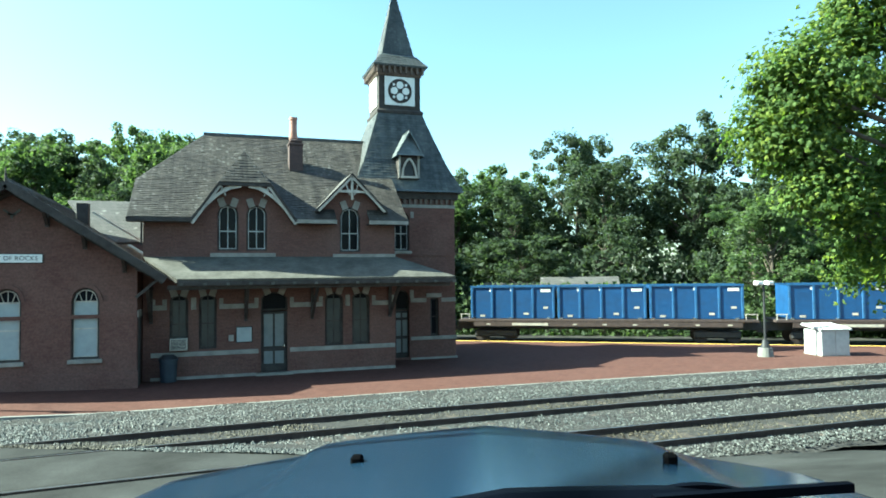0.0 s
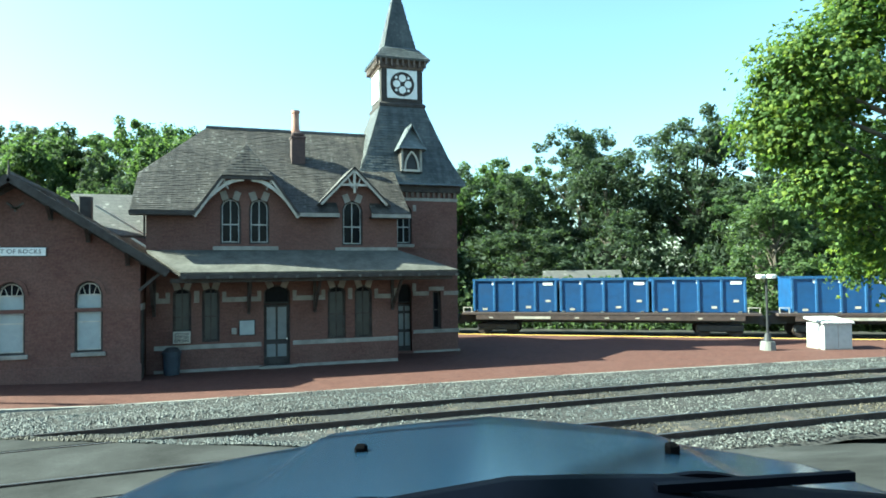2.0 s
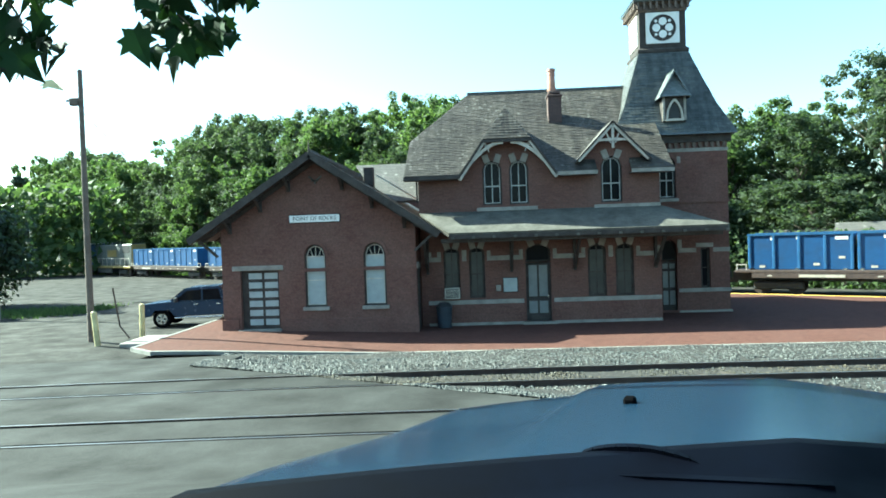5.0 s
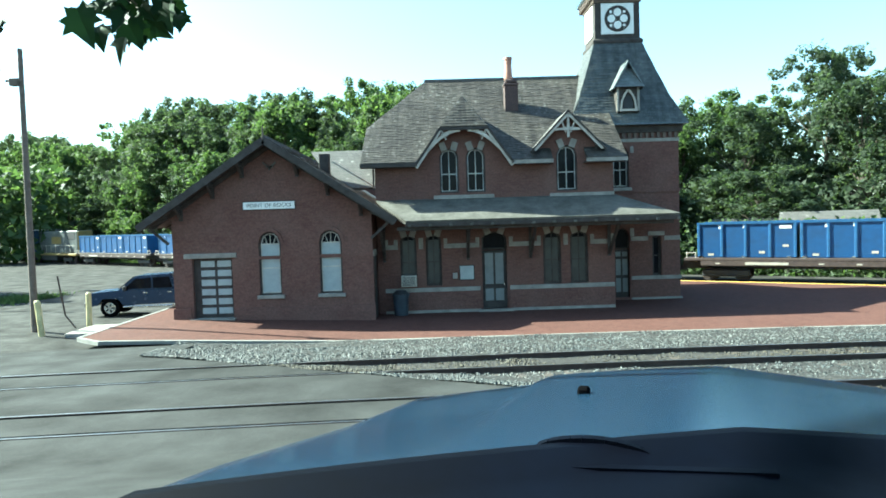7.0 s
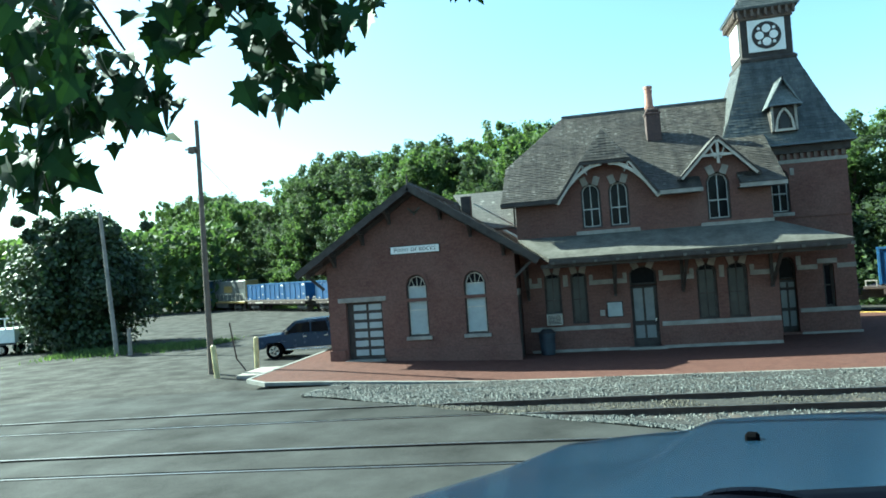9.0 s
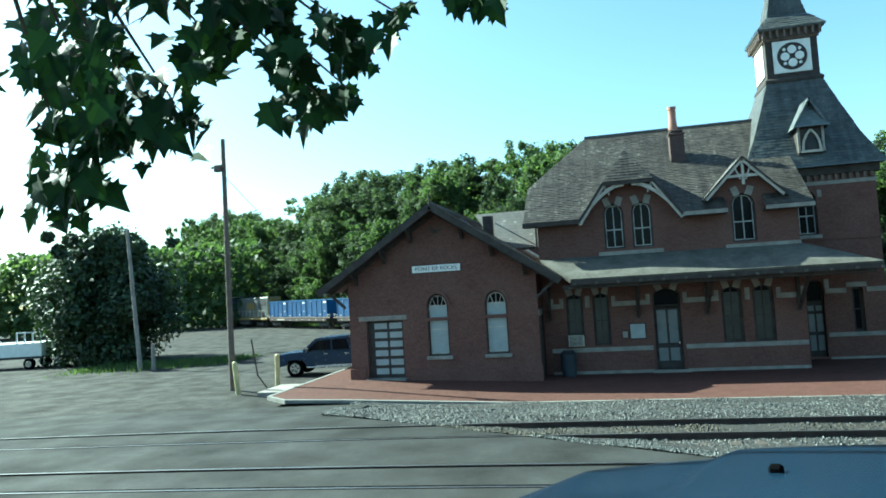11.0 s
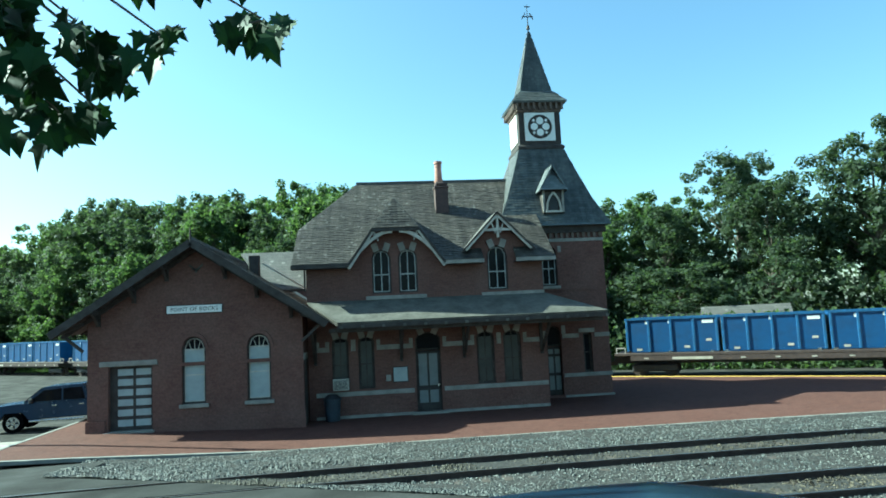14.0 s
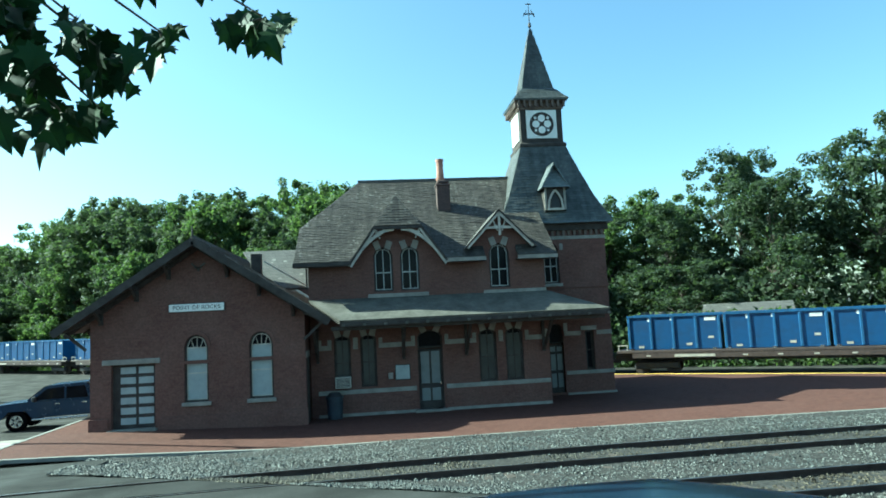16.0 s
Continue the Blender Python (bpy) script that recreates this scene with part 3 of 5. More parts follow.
# ---- station details ----
def ring_frame(x0, x1, z0, spring, top, y0, y1, w, n=8):
    """A window frame that follows an arched opening."""
    out = [(x0, z0), (x1, z0)] + arch(x0, x1, spring, top, n)[::-1]
    inn = [(x0 + w, z0 + w), (x1 - w, z0 + w)] + arch(x0 + w, x1 - w, spring, top - w, n)[::-1]
    bm = bmesh.new()
    v = [[bm.verts.new((a, y, c)) for a, c in pts] for y in (y0, y1) for pts in (out, inn)]
    for k in range(len(out)):
        for p, q in ((v[0], v[1]), (v[1], v[3]), (v[3], v[2])):
            bm.faces.new((p[k - 1], p[k], q[k], q[k - 1]))
    return bm


def panel(pts, y):
    bm = bmesh.new()
    bm.faces.new([bm.verts.new((a, y, c)) for a, c in pts])
    return bm


def window(x0, x1, z0, spring, top, y, mat, frame_mat, bars=True, fan=False, blind_top=None, label="", sill=True):
    w = part("window", ring_frame(x0, x1, z0, spring, top, y + 0.10, y + 0.22, 0.07), DARKWOOD, station, label)
    part("sash", ring_frame(x0 + 0.07, x1 - 0.07, z0 + 0.07, spring, top - 0.07, y + 0.13, y + 0.19, 0.035), frame_mat, w)
    pts = [(x0, z0), (x1, z0)] + arch(x0, x1, spring, top)[::-1]
    part("pane", panel(pts, y + 0.17), GLASS, w, "dark reflecting glass")
    if mat is not GLASS:
        zt = blind_top or spring
        part("blind", box(x0 + 0.1, x1 - 0.1, y + 0.155, y + 0.163, z0 + 0.08, zt), mat, w, "pale drawn blind" if mat is BLIND else "dusty lower glazing")
    cx, mid = (x0 + x1) / 2, z0 + (spring - z0) * 0.52
    if bars:
        part("mullion", box(cx - 0.02, cx + 0.02, y + 0.14, y + 0.18, z0 + 0.07, top - 0.1), frame_mat, w)
    part("meeting_rail", box(x0 + 0.09, x1 - 0.09, y + 0.135, y + 0.185, mid - 0.025, mid + 0.025), frame_mat, w)
    if fan:
        part("transom", box(x0 + 0.09, x1 - 0.09, y + 0.13, y + 0.185, spring - 0.05, spring), frame_mat, w)
        for s in (-0.22, 0, 0.22):
            part("fan_bar", bar((cx + s * 0.6, y + 0.16, spring), (cx + s, y + 0.16, top - 0.1 - abs(s) * 0.5), 0.025), frame_mat, w)
    if sill:
        part("sill", box(x0 - 0.1, x1 + 0.1, y - 0.1, y + 0.12, z0 - 0.15, z0, bevel=0.012), STONE, w, "grey stone sill")
    return w


def stones(x0, x1, spring, top, y, mat=STONE):
    """Two pale arch stones over a window, and blocks at its shoulders."""
    cx, r = (x0 + x1) / 2, (x1 - x0) / 2
    for s in (-1, 1):
        c = Vector((cx + s * r * 0.62, y - 0.02, top + 0.1))
        a = Vector((cx + s * r * 0.45, y - 0.02, top - 0.1))
        b = c + (c - a).normalized() * 0.16
        part("arch_stone", bar(a, b, 0.26, 0.1), mat, station, "pale stone in the brick arch")


for h in holes[:2]:
    window(*h, WY, BLIND, TRIM, bars=False, fan=True)
for k, h in enumerate(mh):
    if k == 2:
        continue
    if k < 5:
        window(*h, MY, DUSTGLASS, DARKWOOD, sill=False)
        stones(h[0], h[1], h[3], h[4], MY)
    else:
        window(*h, MY, GLASS, SASH, bars=True, sill=False)
        stones(h[0], h[1], h[3], h[4], MY)
window(*th[1], TY, GLASS, DARKWOOD, bars=False, sill=False)
window(*th[2], TY, GLASS, SASH)

# arched brick hoods over the wing windows
for h in holes[:2]:
    bm = bmesh.new()
    ar = arch(h[0] - 0.12, h[1] + 0.12, h[3], h[4] + 0.14, 12)
    ai = arch(h[0], h[1], h[3], h[4], 12)
    v = [[bm.verts.new((a, y, c)) for a, c in p] for p, y in ((ar, WY - 0.05), (ai, WY - 0.05), (ar, WY + 0.01), (ai, WY + 0.01))]
    for k in range(12):
        bm.faces.new((v[0][k], v[0][k + 1], v[1][k + 1], v[1][k]))
        bm.faces.new((v[0][k], v[0][k + 1], v[2][k + 1], v[2][k]))
        bm.faces.new((v[1][k], v[1][k + 1], v[3][k + 1], v[3][k]))
    part("window_hood", bm, BRICK, station)

# wing door: two columns of pale panels
d = part("freight_door", box(-10.0, -8.38, WY + 0.2, WY + 0.26, 0.1, 2.57), DARKWOOD, station, "dark double door with pale glazed panels")
for cx0 in (-9.57, -8.9):
    cx0 = cx0 + 0.0
    for k in range(6):
        z = 0.28 + k * 0.385
        part("panel", box(cx0 - 0.14, cx0 + 0.42, WY + 0.19, WY + 0.215, z, z + 0.25), BLIND, d)
part("door_lintel", box(-10.32, -8.18, WY - 0.05, WY + 0.1, 2.57, 2.77, bevel=0.015), STONE, station, "grey stone lintel")
part("door_step", box(-10.1, -8.3, WY - 0.25, WY + 0.2, -0.2, 0.12), STONE, station)
part("string_course", box(-7.9, WR + 0.01, WY - 0.02, WY, 2.46, 2.6), BRICK, station)
part("wing_plinth", box(WL - 0.05, -10.1, WY - 0.06, WY + 0.0, -0.3, 0.55), BRICK, station)
part("wing_plinth", box(-8.25, WR + 0.05, WY - 0.06, WY + 0.0, -0.4, 0.5), BRICK, station)
# side door of the wing, near the corner
sdoor = part("side_door", box(WR - 0.02, WR + 0.03, WY + 0.35, WY + 1.2, -0.15, 2.45), DARKWOOD, station, "dark door in the side wall")
part("side_door_lintel", box(WR - 0.02, WR + 0.05, WY + 0.15, WY + 1.35, 2.45, 2.7), STONE, sdoor)

# gable barge boards and brackets of the wing
wcx = (WL + WR) / 2
for s in (-1, 1):
    part("barge_board", bar((wcx, 26.53, 7.17), (wcx + s * 5.08, 26.53, 3.83), 0.28, 0.07), DARKWOOD, station)
    part("soffit_rafter", bar((wcx, 27.3, 6.99), (wcx + s * 4.95, 27.3, 3.74), 0.16, 0.1), DARKWOOD, station)
    for f in (0.22, 0.46, 0.72):
        x, z = wcx + s * 5.05 * f, 7.15 - 3.32 * f
        b = part("gable_bracket", bar((x, 26.6, z - 0.12), (x, WY, z - 0.12), 0.14, 0.14), DARKWOOD, station)
        part("strut", bar((x, WY - 0.08, z - 0.1), (x, WY - 0.08, z - 0.65), 0.14, 0.12), DARKWOOD, b)
        part("brace", bar((x, 26.75, z - 0.15), (x, WY - 0.05, z - 0.6), 0.1, 0.1), DARKWOOD, b)
    for k in range(9):
        y, x = 27.0 + 2.1 * k, (WL if s < 0 else WR)
        if s > 0 and k > 0:
            break
        b = part("eaves_bracket", bar((x, y, 4.25), (x + s * 0.95, y, 3.88), 0.12, 0.12), DARKWOOD, station)
        part("brace", bar((x, y, 3.2), (x + s * 0.75, y, 3.86), 0.1, 0.1), DARKWOOD, b)
# pierced ornament in the gable
for s in (-1, 0, 1):
    part("gable_ornament", bar((wcx, WY - 0.03, 6.15), (wcx + s * 0.26, WY - 0.03, 6.38 - 0.16 * (s == 0) * 2), 0.07, 0.04), CANOPY, station)
part("gable_ornament", bar((wcx - 0.14, WY - 0.03, 6.2), (wcx + 0.14, WY - 0.03, 6.2), 0.06, 0.04), CANOPY, station)
part("gable_finial", tube((wcx, 26.55, 7.2), (wcx, 26.55, 7.75), 0.05, 0.02), DARKWOOD, station)
part("ridge_cap", bar((wcx, 26.6, 7.31), (wcx, 46, 7.31), 0.18, 0.06), SLATE, station)
# vent on the wing roof and the low roof behind it
part("roof_vent", box(-5.25, -4.8, 30.6, 31.05, 5.6, 7.0, bevel=0.02), DARKWOOD, station, "dark square roof vent")
part("link_roof", slab([(-6.0, 33, 7.35), (-2.4, 33, 7.35), (-2.4, 30.4, 5.4), (-4.4, 30.4, 5.4)], 0.12), SLATE, station)
part("link_gutter", bar((-4.6, 30.3, 6.6), (-2.6, 30.3, 5.32), 0.07), TRIM, station)
part("downpipe", bar((-2.66, 28.95, 5.2), (-2.66, 28.95, 6.2), 0.07), DARKWOOD, station)

# stone bands of the main block
for x0, x1 in ((-2.3, 1.8), (3.08, 7.62)):
    part("sill_band", box(x0, x1, MY - 0.07, MY, 0.76, 0.94, bevel=0.01), STONE, station, "grey stone sill band")
    part("plinth", box(x0, x1, MY - 0.05, MY + 0.0, -0.4, 0.755), BRICK, station)
    part("water_table", box(x0, x1, MY - 0.09, MY - 0.05, -0.2, -0.03), STONE, station)
edges = [-2.3, -1.72, -0.82, -0.62, 0.26, 1.8, 3.08, 4.45, 5.43, 5.62, 6.6, 7.6]
for a, b in zip(edges[::2], edges[1::2]):
    part("belt_course", box(a, b, MY - 0.03, MY, 2.62, 2.82, bevel=0.008), STONE, station, "pale stone belt course")
    if b - a > 0.4:
        part("belt_shoulder", box(a, a + 0.16, MY - 0.035, MY, 2.825, 3.05), STONE, station)
        part("belt_shoulder", box(b - 0.16, b, MY - 0.035, MY, 2.825, 3.05), STONE, station)
    else:
        part("belt_shoulder", box(a, b, MY - 0.035, MY, 2.825, 3.1), STONE, station)
# double door with arched light
dz = -0.05
d = part("entrance_door", box(1.9, 2.98, MY + 0.2, MY + 0.27, dz, 2.45), DARKWOOD, station, "dark panelled double door with pale glass")
for x0 in (2.03, 2.48):
    part("panel", box(x0, x0 + 0.36, MY + 0.18, MY + 0.21, 1.0, 2.35), DOORGLASS, d)
    part("panel", box(x0, x0 + 0.36, MY + 0.18, MY + 0.21, 0.28, 0.8), DOORGLASS, d)
part("handle", box(2.83, 2.88, MY + 0.15, MY + 0.19, 0.95, 1.05), CHROME, d, "bright metal handle")
w = part("fanlight", ring_frame(1.9, 2.98, 2.5, 3.0, 3.28, MY + 0.12, MY + 0.24, 0.07), DARKWOOD, station)
part("pane", panel([(1.9, 2.5), (2.98, 2.5)] + arch(1.9, 2.98, 3.0, 3.28)[::-1], MY + 0.19), GLASS, w)
stones(1.9, 2.98, 3.0, 3.28, MY)
part("door_step", box(1.7, 3.2, MY - 0.3, MY + 0.2, -0.3, -0.05), STONE, station)
# tower door, bands, cornice
d = part("tower_door", box(8.3, 8.98, TY + 0.2, TY + 0.27, dz, 2.2), DARKWOOD, station, "dark panelled door with pale glass")
for x0 in (8.37, 8.69):
    for z0, z1 in ((0.2, 0.85), (1.0, 1.75), (1.88, 2.1)):
        part("panel", box(x0, x0 + 0.23, TY + 0.18, TY + 0.21, z0, z1), DOORGLASS, d)
w = part("fanlight", ring_frame(8.3, 8.98, 2.25, 2.85, 3.2, TY + 0.12, TY + 0.24, 0.06), DARKWOOD, station)
part("pane", panel([(8.3, 2.25), (8.98, 2.25)] + arch(8.3, 8.98, 2.85, 3.2)[::-1], TY + 0.19), GLASS, w)
part("tower_band", box(9.05, TX1 + 0.04, TY - 0.06, TY, 0.78, 0.95), STONE, station)
part("tower_plinth", box(9.05, TX1 + 0.06, TY - 0.09, TY, -0.35, -0.06), STONE, station)
part("tower_plinth_side", box(TX1, TX1 + 0.06, TY, 36, -0.35, -0.06), STONE, station)
part("tower_belt", box(9.05, 9.85, TY - 0.03, TY, 2.6, 2.8), STONE, station)
part("tower_belt", box(10.62, TX1 + 0.01, TY - 0.03, TY, 2.6, 2.8), STONE, station)
part("window_label", box(9.85, 10.62, TY - 0.05, TY, 2.83, 3.02), STONE, station)
part("tower_shoulder", box(9.02, 9.2, TY - 0.035, TY, 2.81, 3.2), STONE, station)
part("tower_shoulder", box(9.08, 9.24, TY - 0.035, TY, 6.7, 7.0), STONE, station)
part("tower_sill_course", box(7.7, TX1 + 0.02, TY - 0.05, TY, 4.86, 5.02), BRICK, station)
part("main_sill_course", box(-0.1, 2.5, MY - 0.07, MY, 4.74, 4.9), STONE, station)
part("main_sill_course", box(4.9, 7.66, MY - 0.07, MY, 4.7, 4.86), STONE, station)
part("main_brick_course", box(-2.62, 7.67, MY - 0.04, MY, 4.56, 4.69), BRICK, station)
part("tower_cornice", box(TX0 - 0.15, TX1 + 0.15, TY - 0.16, TY, 7.62, 7.95), DARKWOOD, station)
part("tower_cornice", box(TX1, TX1 + 0.16, TY, 36.1, 7.62, 7.95), DARKWOOD, station)
for k in range(13):
    x = 7.9 + k * 0.27
    part("dentil", box(x, x + 0.12, TY - 0.11, TY - 0.003, 7.38, 7.615), BROWNTRIM, station)
part("tower_frieze", box(7.7, TX1 + 0.03, TY - 0.035, TY, 7.2, 7.36), EAVEPAINT, station)

# clock stage
for side in range(2):
    m = Matrix.Translation((TCX, TCY, 0)) @ Matrix.Rotation(-math.pi / 2 * side, 4, "Z") @ Matrix.Translation((0, -1.08, 0))
    f = part("clock_panel", box(-0.78, 0.78, -0.05, 0.0, 12.5, 13.95), WHITE, station, "white panel with a dark quatrefoil ring")
    f.matrix_basis = m
    if side == 0:
        ring = part("quatrefoil", tube((0, -0.05, 13.22), (0, -0.075, 13.22), 0.62, n=32), DARKWOOD, f)
        for k in range(4):
            a = k * math.pi / 2
            part("circle", tube((0.3 * math.cos(a), -0.07, 13.22 + 0.3 * math.sin(a)), (0.3 * math.cos(a), -0.095, 13.22 + 0.3 * math.sin(a)), 0.185, n=20), WHITE, ring)
            a += math.pi / 4
            part("circle", tube((0.45 * math.cos(a), -0.07, 13.22 + 0.45 * math.sin(a)), (0.45 * math.cos(a), -0.09, 13.22 + 0.45 * math.sin(a)), 0.07, n=12), WHITE, ring)
    else:
        for x in (-0.2, 0.2):
            part("slot", bar((x, -0.06, 13.05), (x, -0.06, 13.35), 0.12, 0.03), DARKWOOD, f)
part("clock_cornice", rings([(1.11, 13.99), (1.15, 14.03), (1.15, 14.3), (1.3, 14.41)]), BROWNTRIM, station, "brown moulded cornice")
for k in range(9):
    x = TCX - 1.16 + k * 0.29
    part("cornice_bracket", box(x - 0.05, x + 0.05, TCY - 1.34, TCY - 1.15, 14.1, 14.42), BROWNTRIM, station)
    y = TCY - 1.16 + k * 0.29
    part("cornice_bracket", box(TCX - 1.34, TCX - 1.15, y - 0.05, y + 0.05, 14.1, 14.42), BROWNTRIM, station)
part("clock_base", rings([(1.16, 12.02), (1.2, 12.1), (1.2, 12.2), (1.1, 12.3)]), DARKWOOD, station)
fin = part("finial", tube((TCX, TCY, 18.45), (TCX, TCY, 20.2), 0.035, 0.015, 8), DARKWOOD, station, "iron finial cross")
part("knob", tube((TCX, TCY, 18.85), (TCX, TCY, 19.05), 0.1, 0.06, 10), DARKWOOD, fin)
part("cross_arm", bar((TCX - 0.3, TCY, 19.55), (TCX + 0.3, TCY, 19.55), 0.05), DARKWOOD, fin)
part("cross_arm", bar((TCX - 0.16, TCY, 20.1), (TCX + 0.16, TCY, 20.1), 0.04), DARKWOOD, fin)
for s in (-1, 1):
    part("scroll", bar((TCX + s * 0.3, TCY, 19.4), (TCX + s * 0.12, TCY, 19.75), 0.04), DARKWOOD, fin)
part("roof_finial", tube((11.05, TCY, 9.5), (11.1, TCY, 10.35), 0.05, 0.02, 6), DARKWOOD, station)
# tower dormer
tdm = d = part("tower_dormer", box(8.4, 9.44, 31.6, 33, 8.55, 9.75), DARKWOOD, station, "small slate-roofed dormer with a trefoil light")
for s in (-1, 1):
    part("dormer_roof", slab([(8.92, 31.35, 10.9), (8.92 + s * 0.72, 31.35, 9.62), (8.92 + s * 0.72, 33.2, 9.62), (8.92, 33.2, 10.9)], 0.07), SPIRE, d)
    for (p, q), (r, u) in (((0.35, 8.66), (0.3, 9.05)), ((0.3, 9.05), (0.17, 9.35)), ((0.17, 9.35), (0.0, 9.55))):
        part("light_frame", bar((8.92 + s * p, 31.54, q), (8.92 + s * r, 31.54, u), 0.085, 0.08), TRIM, d, "pale pointed window frame")
    part("corner_post", box(8.92 + s * 0.47 - 0.05, 8.92 + s * 0.47 + 0.05, 31.55, 31.61, 8.6, 9.7), EAVEPAINT, d)
part("dormer_gable", slab([(8.22, 31.32, 9.66), (9.62, 31.32, 9.66), (8.92, 31.75, 10.95)], 0.05), SPIRE, d)
part("light_frame", box(8.52, 9.32, 31.5, 31.6, 8.58, 8.68), TRIM, d)
part("trefoil", bar((8.92, 31.585, 8.7), (8.92, 31.585, 9.3), 0.4, 0.02), BLACK, d)

tdm.matrix_basis = Matrix.Translation((0.03, -0.5, 0.0))

# double wall dormer with clipped gable
AZ = 9.2
d = part("gable_dormer", prism([(AX - 1.28, 7.3), (AX + 1.28, 7.3), (AX + 0.9, 7.74), (AX - 0.9, 7.74)], MY - 0.0, MY + 0.35), BRICK, station, "wide wall dormer with a clipped slate gable")
for s in (-1, 1):
    part("dormer_cheek", prism([(AX + s * 1.28, 6.5), (AX + s * 1.8, 6.5), (AX + s * 1.28, 7.26)], MY, MY + 0.35), BRICK, d)
    part("dormer_roof", slab([(AX, 29.4, AZ), (AX + s * 0.97, 28.42, AZ - 1.43), (AX + s * 2.05, 28.42, AZ - 2.98), (AX, 32.07, AZ)], 0.1), SLATE, d)
    part("barge_board", bar((AX + s * 0.98, 28.43, AZ - 1.56), (AX + s * 2.05, 28.43, AZ - 3.12), 0.17, 0.07), TRIM, d)
    part("barge_edge", bar((AX + s * 0.95, 28.40, AZ - 1.45), (AX + s * 2.06, 28.40, AZ - 3.02), 0.1, 0.08), DARKWOOD, d)
    # curved inner board
    pts = [(AX + s * (2.0 - 1.85 * f), 6.18 + 1.42 * math.sin(f * math.pi / 2) ** 0.9) for f in [k / 9 for k in range(10)]]
    for (p, q), (r, u) in zip(pts, pts[1:]):
        part("curved_board", bar((p, 28.46, q), (r, 28.46, u), 0.13, 0.06), TRIM, d)
    part("fret_bar", bar((AX + s * 0.95, 28.46, 7.45), (AX + s * 0.2, 28.46, 7.66), 0.05, 0.05), TRIM, d)
    part("fret_bar", bar((AX + s * 0.95, 28.46, 7.66), (AX + s * 0.75, 28.46, 7.2), 0.05, 0.05), TRIM, d)
    part("fret_bar", bar((AX + s * 0.55, 28.46, 7.66), (AX + s * 0.75, 28.46, 7.35), 0.05, 0.05), TRIM, d)
part("clipped_hip", slab([(AX - 1.0, 28.36, AZ - 1.45), (AX + 1.0, 28.36, AZ - 1.45), (AX, 29.4, AZ + 0.03)], 0.08), SLATE, d)
part("hip_fascia", box(AX - 0.98, AX + 0.98, 28.36, 28.44, AZ - 1.6, AZ - 1.48), DARKWOOD, d)
# single wall dormer with cross-braced gable
BZ = 8.35
d = part("gable_dormer", prism([(BX - 1.2, 6.92), (BX + 1.2, 6.92), (BX, 8.14)], MY, MY + 0.35), BRICK, station, "wall dormer with a cross-braced open gable")
for s in (-1, 1):
    part("dormer_roof", slab([(BX, 28.6, BZ), (BX + s * 1.6, 28.6, BZ - 1.67), (BX + s * 1.6, 28.88, BZ - 1.67), (BX, 31.0, BZ)], 0.09), SLATE, d)
    part("barge_board", bar((BX, 28.61, BZ - 0.14), (BX + s * 1.45, 28.61, BZ - 1.66), 0.14, 0.07), TRIM, d)
    part("barge_edge", bar((BX, 28.58, BZ - 0.05), (BX + s * 1.58, 28.58, BZ - 1.7), 0.07, 0.08), DARKWOOD, d)
    part("brace", bar((BX + s * 0.08, 28.64, BZ - 0.75), (BX + s * 0.75, 28.64, BZ - 0.85), 0.06, 0.05), TRIM, d)
    part("brace", bar((BX + s * 0.1, 28.64, BZ - 0.95), (BX + s * 0.32, 28.64, BZ - 0.35), 0.05, 0.05), TRIM, d)
part("collar_tie", box(BX - 0.72, BX + 0.72, 28.61, 28.66, BZ - 0.86, BZ - 0.76), TRIM, d)
part("king_post", box(BX - 0.05, BX + 0.05, 28.6, 28.67, BZ - 1.15, BZ - 0.15), TRIM, d)

# chimney
ch = part("chimney", box(3.33, 3.95, 31.5, 32.12, 8.6, 9.99, bevel=0.01), SHADEBRICK, station, "brick chimney with a tall clay pot")
part("chimney_cap", box(3.29, 3.99, 31.46, 32.16, 9.99, 10.1, bevel=0.02), SHADEBRICK, ch)
part("chimney_shoulder", box(3.35, 3.93, 31.52, 32.1, 10.1, 10.3, bevel=0.06), SHADEBRICK, ch)
pot = part("chimney_pot", tube((3.55, 31.8, 10.27), (3.55, 31.8, 11.28), 0.19, 0.15, 16), CLAY, ch, "terracotta chimney pot", smooth=False)
for z0, r in ((11.22, 0.195), (11.03, 0.175), (10.32, 0.21)):
    part("pot_rim", tube((3.55, 31.8, z0), (3.55, 31.8, z0 + 0.12), r, r, 16), CLAY, pot)
part("ridge_cap", bar((-0.43, RIDGE_Y, 10.77), (7.9, RIDGE_Y, 10.77), 0.2, 0.07), SLATE, station)

# canopy fascia, rafter ends and brackets
part("canopy_fascia", box(-1.25, 9.75, 26.92, 26.98, 3.6, 3.77), DARKWOOD, station)
part("canopy_beam", box(-1.6, 9.6, 27.2, 27.32, 3.45, 3.62), DARKWOOD, station)
part("canopy_soffit", slab([(-1.3, 27.0, 3.72), (9.6, 27.0, 3.72), (7.6, 28.98, 4.5), (-2.6, 28.98, 4.5)], 0.03), DARKWOOD, station)
for k in range(14):
    x = -1.1 + k * 0.83
    part("rafter_end", box(x - 0.06, x + 0.06, 26.86, 26.94, 3.6, 3.7), CANOPY, station)
for x in (-2.3, 1.3, 4.0, 7.4):
    b = part("canopy_bracket", bar((x, 27.25, 3.5), (x, MY, 3.5), 0.12, 0.14), DARKWOOD, station)
    part("brace", bar((x, 27.35, 3.48), (x, MY - 0.05, 2.2), 0.11, 0.11), DARKWOOD, b)
    part("post", box(x - 0.06, x + 0.06, MY - 0.12, MY, 2.1, 3.6), DARKWOOD, b)

